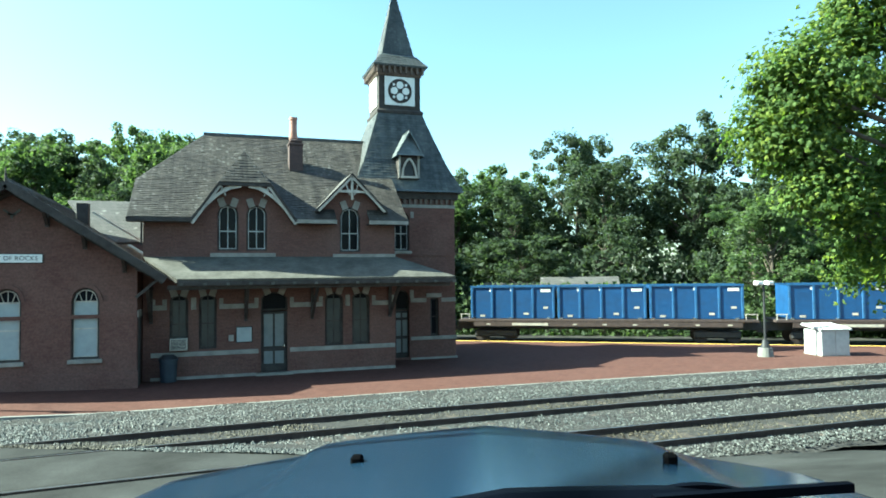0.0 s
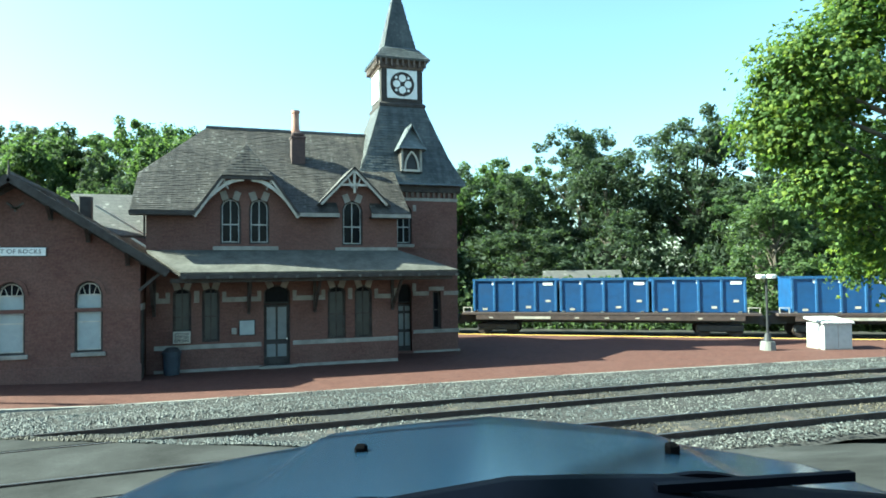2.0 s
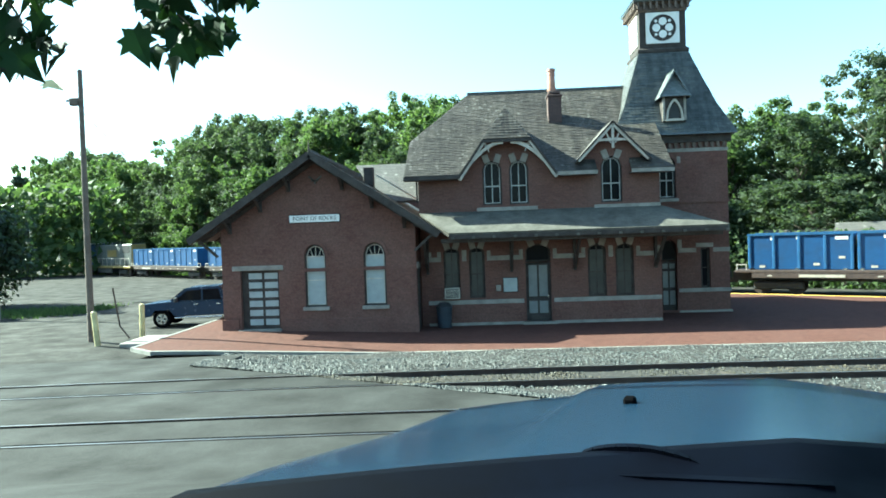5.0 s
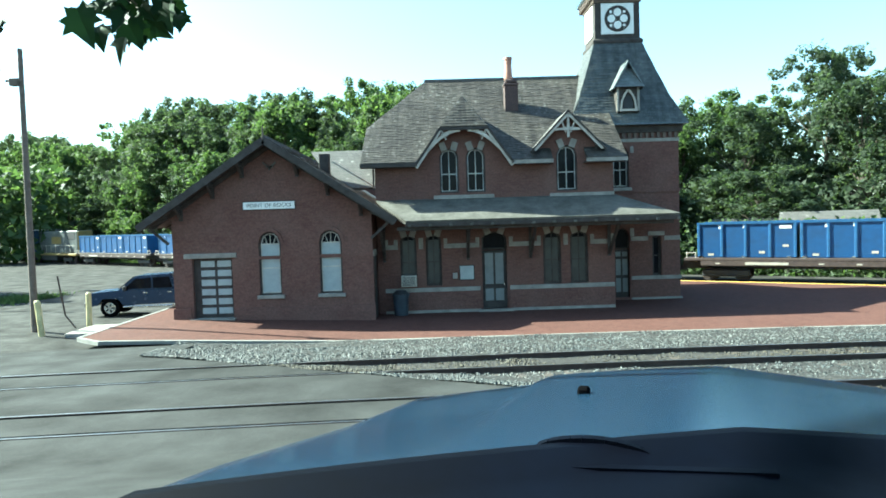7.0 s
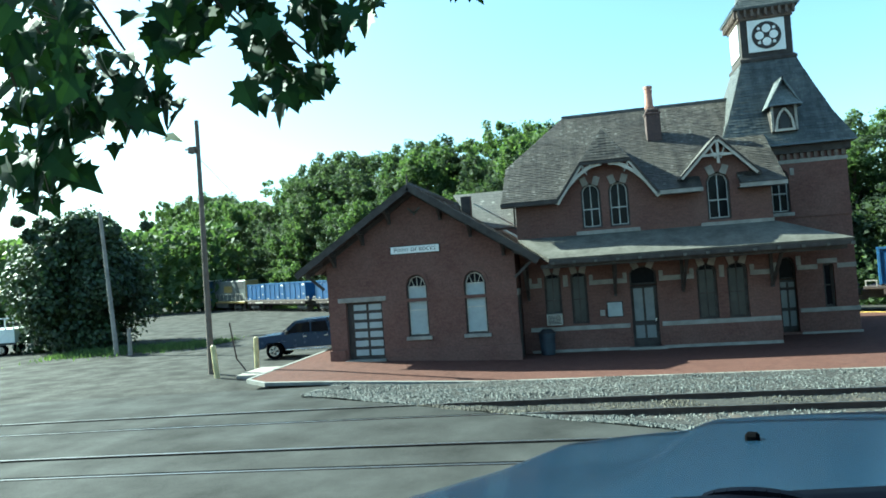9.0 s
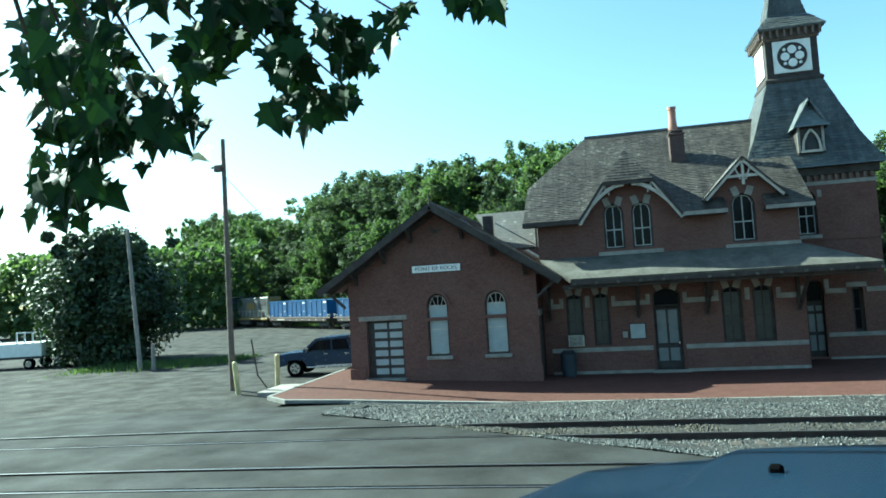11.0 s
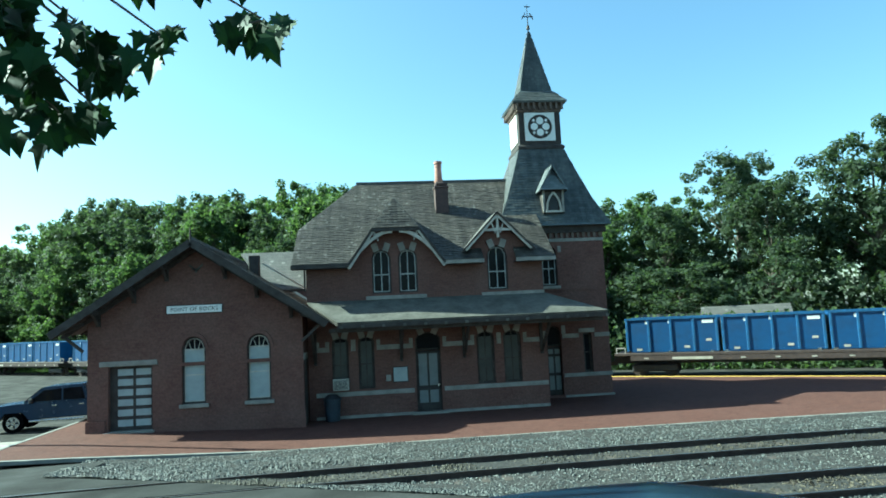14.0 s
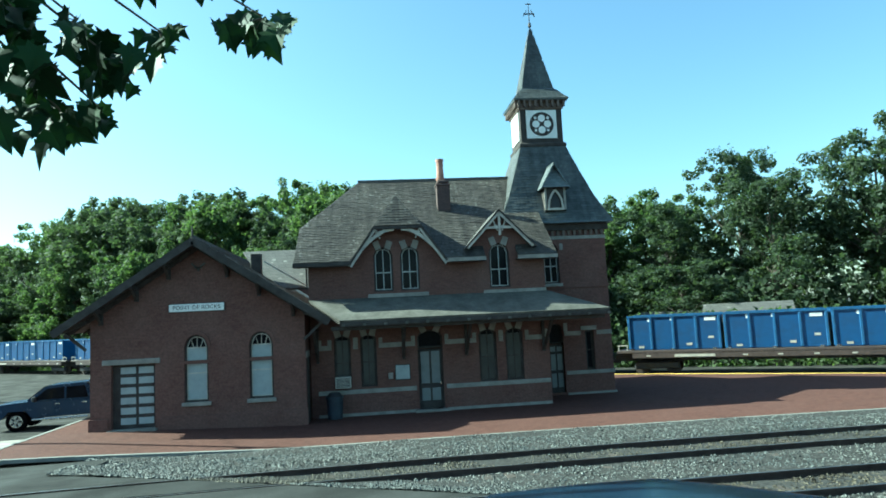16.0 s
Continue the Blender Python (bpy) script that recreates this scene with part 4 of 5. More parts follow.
# things by the walls
board = thing("notice_board", "pale green notice board on the brick wall", "notice board")
part("sheet", box(0.94, 1.52, MY - 0.055, MY - 0.04, 1.26, 1.84), BLIND, board)
part("frame", box(0.90, 1.56, MY - 0.04, MY, 1.22, 1.88), DARKWOOD, board)
cb = thing("meter_box", "small grey meter box on the brick wall", "meter box")
part("box", box(0.62, 0.82, MY - 0.12, MY, 1.3, 1.55, bevel=0.01), STONE, cb)
ac = thing("air_conditioner", "window air conditioner in a pale metal case", "air conditioner")
part("case", box(-1.6, -0.94, MY - 0.3, MY + 0.1, 1.03, 1.5, bevel=0.02), TRIM, ac)
for k in range(7):
    part("grille_slat", box(-1.54, -1.0, MY - 0.315, MY - 0.3, 1.09 + k * 0.055, 1.115 + k * 0.055), BLACK, ac)
BINBLUE = plain("dark_bin_plastic", (0.02, 0.028, 0.04), 0.6)
bn = thing("litter_bin", "dark blue round litter bin by the station wall", "litter bin")
part("body", tube((-1.62, 28.45, -0.13), (-1.62, 28.45, 0.72), 0.29, 0.34, 18), BINBLUE, bn)
part("rim", tube((-1.62, 28.45, 0.7), (-1.62, 28.45, 0.76), 0.37, 0.37, 18), BINBLUE, bn)
part("lid", tube((-1.62, 28.45, 0.76), (-1.62, 28.45, 0.92), 0.36, 0.2, 18), BLACK, bn, "black domed lid")
sg = thing("station_sign", "white painted wooden sign with dark lettering on the gable", "sign")
part("board", box(-7.82, -5.74, WY - 0.06, WY, 4.5, 4.79, bevel=0.008), WHITE, sg)
part("border", box(-7.85, -5.71, WY - 0.05, WY - 0.003, 4.47, 4.82), DARKWOOD, sg)
cu = bpy.data.curves.new("lettering", "FONT")
cu.body, cu.size, cu.align_x, cu.align_y, cu.extrude = "POINT OF ROCKS", 0.215, "CENTER", "CENTER", 0.004
cu.materials.append(DARKWOOD)
tx = new("lettering", cu)
tx.parent = sg
tx.matrix_basis = pose(-6.78, WY - 0.066, 4.645, 90, 0, 0)
tx.data.space_character = 1.05


# ---- slates of the roofs ----
def slate_rows(p0, p1, q0, q1, seed, w=0.26, h=0.14):
    """Corner sets of the slates that cover a sloping face from its eave p0-p1 up to q0-q1."""
    rnd = random.Random(seed)
    p0, p1, q0, q1 = Vector(p0), Vector(p1), Vector(q0), Vector(q1)
    nrm = (p1 - p0).cross((q0 + q1) / 2 - p0).normalized()
    nrm = nrm if nrm.z > 0 else -nrm
    rise = ((q0 + q1) / 2 - (p0 + p1) / 2).length
    rows = int(rise / h)
    out = []
    for i in range(rows):
        t0, t1 = i / rows, min(1.0, (i + 1.3) / rows)
        l0, r0 = p0.lerp(q0, t0), p1.lerp(q1, t0)
        l1, r1 = p0.lerp(q0, t1), p1.lerp(q1, t1)
        ax, wide = (r0 - l0).normalized(), (r0 - l0).length
        lo, hi = (l1 - l0).dot(ax), wide - (r0 - r1).dot(ax)
        up = (l1 - l0) - ax * lo
        x = -w * (0.5 if i % 2 else 0.0)
        while x < wide:
            a, b = max(0, x + 0.004), min(wide, x + w - 0.004)
            c, d = max(lo, a), min(hi, b)
            x += w
            if b - a < 0.04 or d - c < 0.02:
                continue
            k, j = rnd.uniform(0.014, 0.03), rnd.uniform(-0.008, 0.008)
            out.append([l0 + ax * a + nrm * k + up * j, l0 + ax * b + nrm * k + up * j, l0 + ax * d + up + nrm * 0.006, l0 + ax * c + up + nrm * 0.006, nrm])
    return out


def lay_slates(faces, mat, parent, label, apart=0):
    v, f = [], []
    rows = [q for k, face in enumerate(faces) for q in slate_rows(*face, 100 + k)]
    shared = None
    for n, (a, b, c, d, nrm) in enumerate(rows):
        full = abs((b - a).length - 0.252) < 0.003 and abs((c - d).length - 0.252) < 0.003
        if apart and full:
            apart -= 1
            ax, up = (b - a).normalized(), (d - a)
            m = Matrix((ax, up.normalized(), ax.cross(up.normalized()))).transposed().to_4x4()
            m.translation = a
            if shared is None:
                L = up.length
                bm = bmesh.new()
                top = [bm.verts.new(p) for p in ((0, 0, 0), (0.252, 0, 0), (0.252, L, 0), (0, L, 0))]
                low = [bm.verts.new(p) for p in ((0, 0, -0.014), (0.252, 0, -0.014), (0.252, L, -0.006), (0, L, -0.006))]
                bm.faces.new(top)
                for k in range(4):
                    bm.faces.new((top[k - 1], top[k], low[k], low[k - 1]))
                ob = part("slate", bm, mat, parent)
                shared = ob.data
            else:
                ob = new("slate", shared)
                ob.parent = parent
            ob.matrix_basis = m
            continue
        i = len(v)
        v += [tuple(p) for p in (a, b, c, d, a - nrm * 0.014, b - nrm * 0.014)]
        f += [(i, i + 1, i + 2, i + 3), (i, i + 4, i + 5, i + 1)]
    me = bpy.data.meshes.new("slate_covering")
    me.from_pydata(v, [], f)
    me.materials.append(mat)
    ob = new("slate_covering", me)
    ob.parent = parent
    return tagged(ob, label, kind="stuff")


lay_slates([(roof_pt(a, y0), roof_pt(b, y0), roof_pt(c, y1), roof_pt(d, y1)) for y0, y1, a, b, c, d in SLOPE] +
           [((AX - 1.0, 28.36, AZ - 1.45), (AX + 1.0, 28.36, AZ - 1.45), (AX, 29.4, AZ + 0.03), (AX, 29.4, AZ + 0.03)),
            ((wcx + 5.05, 26.55, 3.98), (wcx + 5.05, 38.0, 3.98), (wcx, 26.55, 7.3), (wcx, 38.0, 7.3))],
           SLATES, station, "weathered grey slates with pale lichen", 280)
tf = []
for (h0, z0), (h1, z1) in zip(TOWER_LEVELS[1:], TOWER_LEVELS[2:]):
    tf.append(((TCX - h0, TCY - h0, z0), (TCX + h0, TCY - h0, z0), (TCX - h1, TCY - h1, z1), (TCX + h1, TCY - h1, z1)))
    tf.append(((TCX - h0, TCY + h0, z0), (TCX - h0, TCY - h0, z0), (TCX - h1, TCY + h1, z1), (TCX - h1, TCY - h1, z1)))
for (h0, z0), (h1, z1) in (((1.41, 14.5), (0.9, 15.12)), ((0.82, 15.2), (0.06, 18.7))):
    tf.append(((TCX - h0, TCY - h0, z0), (TCX + h0, TCY - h0, z0), (TCX - h1, TCY - h1, z1), (TCX + h1, TCY - h1, z1)))
    tf.append(((TCX - h0, TCY + h0, z0), (TCX - h0, TCY - h0, z0), (TCX - h1, TCY + h1, z1), (TCX - h1, TCY - h1, z1)))
lay_slates(tf, SPIRES, station, "dark grey-green slates of the tower")


# ---- trains on the far track ----
def far_y(x):
    return 51.2 - 0.69 * x + 0.0014 * x * x


def far_x(s, x=16.9):
    """The place on the far track s metres along it, to the right."""
    n = max(1, int(abs(s) / 0.5))
    for k in range(n):
        x += s / n / math.hypot(1, -0.69 + 0.0028 * x)
    return x


def far_pose(s, z=-0.25):
    x = far_x(s)
    return pose(x, far_y(x), z, 0, 0, math.degrees(math.atan(-0.69 + 0.0028 * x)))


ft = thing("railway_track", "rusty far railway track on dark ballast", "railway track", kind="structure")
for off in (0.74, -0.74):
    bm = bmesh.new()
    rows = []
    for k in range(60):
        m = far_pose(-110 + 3.6 * k)
        rows.append([bm.verts.new(m @ Vector((0, off + a, c))) for a, c in ((-0.06, -0.15), (-0.035, 0), (0.035, 0), (0.06, -0.15))])
    for a, b in zip(rows, rows[1:]):
        for j in range(3):
            bm.faces.new((a[j], b[j], b[j + 1], a[j + 1]))
    part("rail", bm, STEEL, ft)
bm = bmesh.new()
rows = []
for k in range(60):
    m = far_pose(-110 + 3.6 * k)
    rows.append([bm.verts.new(m @ Vector((0, a, c))) for a, c in ((-2.2, -0.32), (-1.5, -0.12), (1.5, -0.12), (2.6, -0.35))])
for a, b in zip(rows, rows[1:]):
    for j in range(3):
        bm.faces.new((a[j], b[j], b[j + 1], a[j + 1]))
part("ballast_bed", bm, TIE, ft, "dark oily ballast")


def bogie(parent, x, mat, axles=(-0.9, 0.9)):
    b = part("bogie", box(x - 1.3, x + 1.3, -1.0, -0.85, 0.3, 0.75, bevel=0.08), mat, parent)
    box_b = part("side_frame", box(x - 1.3, x + 1.3, 0.85, 1.0, 0.3, 0.75, bevel=0.08), mat, b)
    for a in axles:
        for y in (-0.76, 0.7):
            part("wheel", tube((x + a, y, 0.42), (x + a, y + 0.1, 0.42), 0.42, n=18), STEEL, b)


def wagon():
    """A flat wagon, 17.4 m long, from its left end at x = 0."""
    th = thing("flat_wagon", "low brown flat wagon carrying blue containers", "wagon", group="wagons of the train")
    part("deck", box(-0.7, 16.7, -1.35, 1.35, 1.26, 1.42, bevel=0.02), FRAMEBROWN, th)
    for y in (-1.36, 1.3):
        part("side_sill", box(0.2, 15.8, y, y + 0.06, 0.98, 1.25), FRAMEBROWN, th)
    part("centre_sill", box(-1.0, 17.0, -0.35, 0.35, 0.75, 1.25), BLACK, th)
    for x in (1.5, 14.5):
        bogie(th, x, BLACK)
    for x in (-1.0, 17.0):
        part("coupler", bar((x - 0.2, 0, 0.75), (x + 0.2, 0, 0.75), 0.25), BLACK, th)
    for a, b in ((15.95, 16.65), (-0.65, -0.05)):
        part("end_railing", bar((a, -1.25, 1.72), (b, -1.25, 1.72), 0.05), TRIM, th, "pale steel railing")
        for x in (a + 0.05, b - 0.05):
            part("railing_post", bar((x, -1.25, 1.42), (x, -1.25, 1.72), 0.05), TRIM, th)
    for k in range(9):
        part("reflector", box(1.0 + k * 1.75, 1.25 + k * 1.75, -1.372, -1.361, 1.06, 1.14), TRIM, th)
    part("marking", box(2.6, 4.8, -1.374, -1.362, 1.03, 1.18), TRIM, th, "faded pale wagon marking")
    return th


def container():
    """An open-topped blue container with side ribs, 5.2 m long, on its base at z = 0."""
    th = thing("container", "tall blue steel open-top waste container with ribbed sides", "container", group="containers on the train")
    L, W, H = 5.2, 2.4, 1.95
    for y0, y1 in ((-W / 2, -W / 2 + 0.05), (W / 2 - 0.05, W / 2)):
        part("side_panel", box(0.05, L - 0.05, y0, y1, 0.12, H), CONTBLUE, th)
    for x0 in (0, L - 0.06):
        part("end_panel", box(x0, x0 + 0.06, -W / 2, W / 2, 0.12, H), CONTBLUE, th)
    part("floor", box(0.02, L - 0.02, -W / 2, W / 2, 0.03, 0.115), CONTBLUE, th)
    for k in range(5):
        x = 0.02 + k * (L - 0.16) / 4
        for y in (-W / 2 - 0.055, W / 2 - 0.02):
            part("rib", box(x, x + 0.14, y, y + 0.075, 0.05, H - 0.02, bevel=0.02), CONTLIT, th)
    for y in (-W / 2 - 0.06, W / 2 - 0.06):
        part("top_rail", box(-0.01, L + 0.01, y, y + 0.12, H - 0.02, H + 0.1), CONTLIT, th)
    part("load_cover", box(0.08, L - 0.08, -W / 2 + 0.06, W / 2 - 0.06, H - 0.25, H - 0.2), BLACK, th)
    for x, z in ((1.18, 1.68), (2.48, 1.7), (4.35, 1.64), (4.5, 0.62), (3.3, 0.25), (0.6, 0.12)):
        part("label_plate", box(x, x + (0.6 if x == 4.35 else 0.3 if z < 1 else 0.14), -W / 2 - 0.012, -W / 2 - 0.002, z, z + (0.2 if z > 1 else 0.13)), TRIM if z < 1 else WHITE, th, "small pale label plate")
    for x in (0.2, 2.5, 4.8):
        part("lug", box(x - 0.1, x + 0.1, -W / 2 - 0.1, -W / 2, 0.0, 0.1), CHROME, th)
    return th


w0, c0 = wagon(), container()
firstw, firstc = True, True
for k in range(-4, 4):
    s = k * 18.2 - 1.1
    m = far_pose(s + 8)
    m = m @ Matrix.Translation((-8, 0, 0))
    if firstw:
        w0.matrix_basis, firstw = m, False
    else:
        copy_thing(w0, m)
    for j in range(3):
        mc = m @ Matrix.Translation((j * 5.36, 0, 1.425))
        if firstc:
            c0.matrix_basis, firstc = mc, False
        else:
            copy_thing(c0, mc)


def loco():
    """A six-axle diesel, 18 m long, its cab at the left end."""
    th = thing("locomotive", "weathered grey and dark blue diesel locomotive with yellow end", "locomotive", group="locomotives of the train")
    part("frame_deck", box(0, 18, -1.5, 1.5, 1.05, 1.3, bevel=0.03), LOCOYEL, th, "pale yellow edged deck")
    part("long_hood", box(5.2, 17.2, -0.95, 0.95, 1.3, 4.15, bevel=0.12), LOCOGREY, th)
    part("hood_end", box(17.2, 17.35, -0.9, 0.9, 1.3, 4.1, bevel=0.05), LOCOYEL, th)
    c = part("cab", box(2.9, 5.2, -1.45, 1.45, 1.3, 4.3, bevel=0.12), LOCOBLUE, th)
    part("cab_roof", box(2.8, 5.3, -1.5, 1.5, 4.3, 4.42, bevel=0.05), WHITE, c)
    for x in (3.15, 4.2):
        part("cab_window", box(x, x + 0.8, -1.47, -1.44, 2.9, 3.7), GLASS, c)
    part("short_hood", box(0.9, 2.9, -0.95, 0.95, 1.3, 3.0, bevel=0.12), LOCOBLUE, th)
    part("fuel_tank", box(6.5, 11.5, -1.3, 1.3, 0.35, 1.05, bevel=0.12), BLACK, th)
    for x in (3.4, 14.4):
        bogie(th, x, BLACK, (-1.6, 0, 1.6))
    for k in range(13):
        x = 0.3 + k * 1.45
        part("handrail_post", bar((x, -1.46, 1.3), (x, -1.46, 2.3), 0.04), TRIM, th)
    part("handrail", bar((0.3, -1.46, 2.3), (17.7, -1.46, 2.3), 0.04), TRIM, th)
    for k in range(6):
        part("hood_door", box(6.0 + k * 1.5, 7.2 + k * 1.5, -0.975, -0.955, 1.45, 3.6, bevel=0.004), LOCOGREY, th)
    part("radiator_grille", box(14.4, 16.6, -0.98, -0.955, 3.0, 3.95), BLACK, th)
    part("logo_block", box(9.5, 12.5, -0.985, -0.977, 2.5, 3.4), LOCOYEL, th, "faded yellow painted emblem block")
    part("exhaust", box(9.0, 9.8, -0.3, 0.3, 4.15, 4.4, bevel=0.03), BLACK, th)
    return th


lo = loco()
for k, s in enumerate((-92.3, -111.0)):
    m = far_pose(s + 9) @ Matrix.Translation((-9, 0, 0))
    if k == 0:
        lo.matrix_basis = m
    else:
        copy_thing(lo, m)

# low grey sheds beyond the train
def shed(x, y, w, d, h, r, rot, label, cupola=False):
    th = thing("shed", label, "shed", pose(x, y, -0.3, 0, 0, rot))
    part("wall", box(-w / 2, w / 2, -d / 2, d / 2, 0, h), STONE, th)
    for s in (-1, 1):
        part("roof", slab([(-w / 2 - 0.3, 0, h + r), (w / 2 + 0.3, 0, h + r), (w / 2 + 0.3, s * (d / 2 + 0.4), h - 0.1), (-w / 2 - 0.3, s * (d / 2 + 0.4), h - 0.1)], 0.12), SLATE, th)
    if cupola:
        part("cupola", box(-0.8, 0.8, -0.8, 0.8, h, h + r + 0.5), CABINET, th)
        bm = rings([(1.25, h + r + 0.5), (0.05, h + r + 1.9)], 0, 0)
        part("cupola_roof", bm, SPIRE, th)
    return th


shed(25.4, 43.5, 5, 4, 2.9, 1.1, -28, "low grey slate-roofed shed beyond the train")
shed(21.6, 47.0, 4, 4, 2.6, 1.0, -28, "small low shed with a grey roof beyond the train")
shed(44.0, 41.5, 9, 5, 2.7, 1.2, -20, "grey-roofed shed with a small pointed cupola", True)

# ---- trees ----
AZ = [-60, -45, -38.5, -33.7, -27.6, -25.4, -22, -14.8, -7.8, -4.6, 12, 20.3, 22.7, 23.8, 26, 29.6, 35.4, 39.7, 60]
EL = [0.06, 0.07, 0.105, 0.135, 0.12, 0.115, 0.178, 0.186, 0.192, 0.19, 0.16, 0.145, 0.145, 0.175, 0.187, 0.2, 0.225, 0.222, 0.22]


def foliage(pts, leaf, rnd, mat, name="crown", wide=0.62, droop=0.15):
    v, f = [], []
    for c, d in pts:
        s = leaf * rnd.uniform(0.6, 1.35)
        nrm = (d + Vector((rnd.gauss(0, 0.6), rnd.gauss(0, 0.6), rnd.gauss(0.35, 0.6)))).normalized()
        t = Matrix.Rotation(rnd.uniform(0, math.tau), 3, nrm) @ nrm.orthogonal().normalized()
        u = nrm.cross(t)
        b = len(v)
        v += [tuple(c - t * s * 0.7 - u * s * wide), tuple(c + t * s), tuple(c - t * s * 0.4 + u * s * wide + nrm * s * droop)]
        f.append((b, b + 1, b + 2))
    me = bpy.data.meshes.new(name)
    me.from_pydata(v, [], f)
    me.materials.append(mat)
    return me


def tree(h, r, n, leaf, seed, mat, low=0.12, lumps_n=34, label="tall leafy deciduous tree in dense woodland", group="woodland trees", name="tree", clumps=5):
    rnd = random.Random(seed)
    th = thing(name, label, "tree", group=group)
    bm = tube((0, 0, -0.3), (0.2, 0, h * 0.45), h * 0.017, h * 0.01, 8)
    tube((0.2, 0, h * 0.44), (0, 0.2, h * 0.85), h * 0.01, 0.04, 6, bm)
    lumps = []
    for k in range(lumps_n):
        a, f = rnd.uniform(0, math.tau), rnd.random()
        z = h * (low + (0.92 - low) * f)
        rr = r * math.sin(math.pi * min(1, 0.16 + 0.8 * f)) ** 0.7 * rnd.uniform(0.3, 0.85)
        lumps.append((rr * math.cos(a), rr * math.sin(a), z, r * rnd.uniform(0.2, 0.42)))
        if f > 0.2:
            tube((0.1, 0.05, z * 0.72), (rr * math.cos(a), rr * math.sin(a), z), 0.08, 0.02, 5, bm)
    part("trunk", bm, BARK, th)
    lumps = [(lx + rnd.gauss(0, lr * 0.6), ly + rnd.gauss(0, lr * 0.6), lz + rnd.gauss(0.1, lr * 0.6), lr * rnd.uniform(0.3, 0.55)) for lx, ly, lz, lr in lumps for _ in range(clumps)] if clumps else lumps
    # upright sprays over the top of the crown
    lumps += [(rnd.gauss(0, r * 0.36), rnd.gauss(0, r * 0.36), h * rnd.uniform(0.84, 0.98), r * rnd.uniform(0.07, 0.13)) for _ in range(26)]
    pts = []
    for k in range(n):
        lx, ly, lz, lr = lumps[rnd.randrange(len(lumps))]
        d = Vector((rnd.gauss(0, 1), rnd.gauss(0, 1), rnd.gauss(0, 1))).normalized()
        ext = lr * (rnd.random() ** 0.35) * (1 + 0.25 * (rnd.random() < 0.12))
        pts.append((Vector((lx, ly, lz)) + d * ext * Vector((1, 1, 0.85)).length / 1.65, d))
    ob = new("crown", foliage(pts, leaf, rnd, mat))
    ob.parent = th
    return th


kinds = [tree(17, 5.2, 21000, 0.19, 1, LEAF, 0.1, 46), tree(20, 5.8, 23000, 0.19, 2, LEAF, 0.1, 50), tree(14, 4.4, 17000, 0.18, 3, LEAF2, 0.02, 40), tree(16, 4.8, 20000, 0.18, 4, LEAF, 0.04, 44)]
tall = [17, 20, 14, 16]
rnd = random.Random(5)
used = set()
for row, dy in enumerate((8, 15, 23)):
    for k in range(30):
        x = -100 + 5.9 * k + rnd.uniform(-1.6, 1.6) + row * 2.0
        y = far_y(x) + dy + rnd.uniform(-2, 2) + (6 if 20 < x < 34 else 0)
        if abs(x - 27.5) < 4 and row == 0:
            continue
        i = rnd.choice((2, 2, 0, 3)) if row == 0 else rnd.randrange(4)
        az = math.degrees(math.atan2(x, y))
        top = 4.2 + float(np.interp(az, AZ, EL)) * y / math.cos(math.radians(az)) ** 0.5
        s = 0.975 * top / tall[i] * (rnd.uniform(0.5, 0.8) if row == 0 else rnd.uniform(0.75, 1.0) if row < 2 else rnd.uniform(0.97, 1.08))
        wd = min(1.35, max(0.9, s * 1.1))
        m = pose(x, y, -0.3, 0, 0, rnd.uniform(0, 360))
        if i not in used:
            used.add(i)
            kinds[i].matrix_basis = m
            kinds[i].scale = (wd, wd, s)
        else:
            c = copy_thing(kinds[i], m)
            c.scale = (wd, wd, s)

BUSHLEAF = leafy("dark_bush_leaves", (0.013, 0.027, 0.011), (0.037, 0.06, 0.021), 0.2)
bush = tree(9.6, 5.0, 60000, 0.19, 11, BUSHLEAF, 0.02, 90, "broad dark bushy tree beside the gravel lot", "trees by the lot", "bushy_tree", 0)
bush.matrix_basis = pose(-36.5, 43.5, -0.3)

# undergrowth along the far side of the track
rnd = random.Random(9)
pts = []
for k in range(52000):
    x = rnd.uniform(-95, 70)
    y = far_y(x) + rnd.uniform(4.5, 7.5)
    h = 3.6 * rnd.random() ** 1.3 if k > 30000 and x > 5 else 1.8 * rnd.random() ** 1.5
    pts.append((Vector((x, y, -0.3 + h)), Vector((rnd.gauss(0, 1), -1, 0.6)).normalized()))
ob = new("undergrowth", foliage(pts, 0.19, rnd, LEAF2, "undergrowth"))
tagged(ob, "tangled green undergrowth along the railway", "undergrowth", kind="stuff")

# dense wood farther back
pts = []
for k in range(26000):
    x = rnd.uniform(-110, 85)
    y = far_y(x) + rnd.uniform(27, 33)
    az = math.degrees(math.atan2(x, y))
    top = 4.0 + float(np.interp(az, AZ, EL)) * y * 0.93
    pts.append((Vector((x, y, -0.3 + top * rnd.random() * (0.85 + 0.15 * noise.noise((x * 0.2, 0, 0))))), Vector((rnd.gauss(0, 1), -1, 0.4)).normalized()))
ob = new("woodland", foliage(pts, 0.55, rnd, LEAF, "woodland"))
tagged(ob, "dense green woodland behind the railway trees", "woodland", kind="stuff")

# thicket between the railway trees
pts = []
for k in range(12000):
    x = rnd.uniform(14, 75)
    y = far_y(x) + rnd.uniform(15, 20)
    pts.append((Vector((x, y, -0.3 + 7.5 * rnd.random() ** 1.2 * (0.8 + 0.4 * noise.noise((x * 0.25, 0, 3))))), Vector((rnd.gauss(0, 1), -1, 0.4)).normalized()))
ob = new("thicket", foliage(pts, 0.3, rnd, LEAF, "thicket"))
tagged(ob, "dark green thicket between the railway trees", "thicket", kind="stuff")

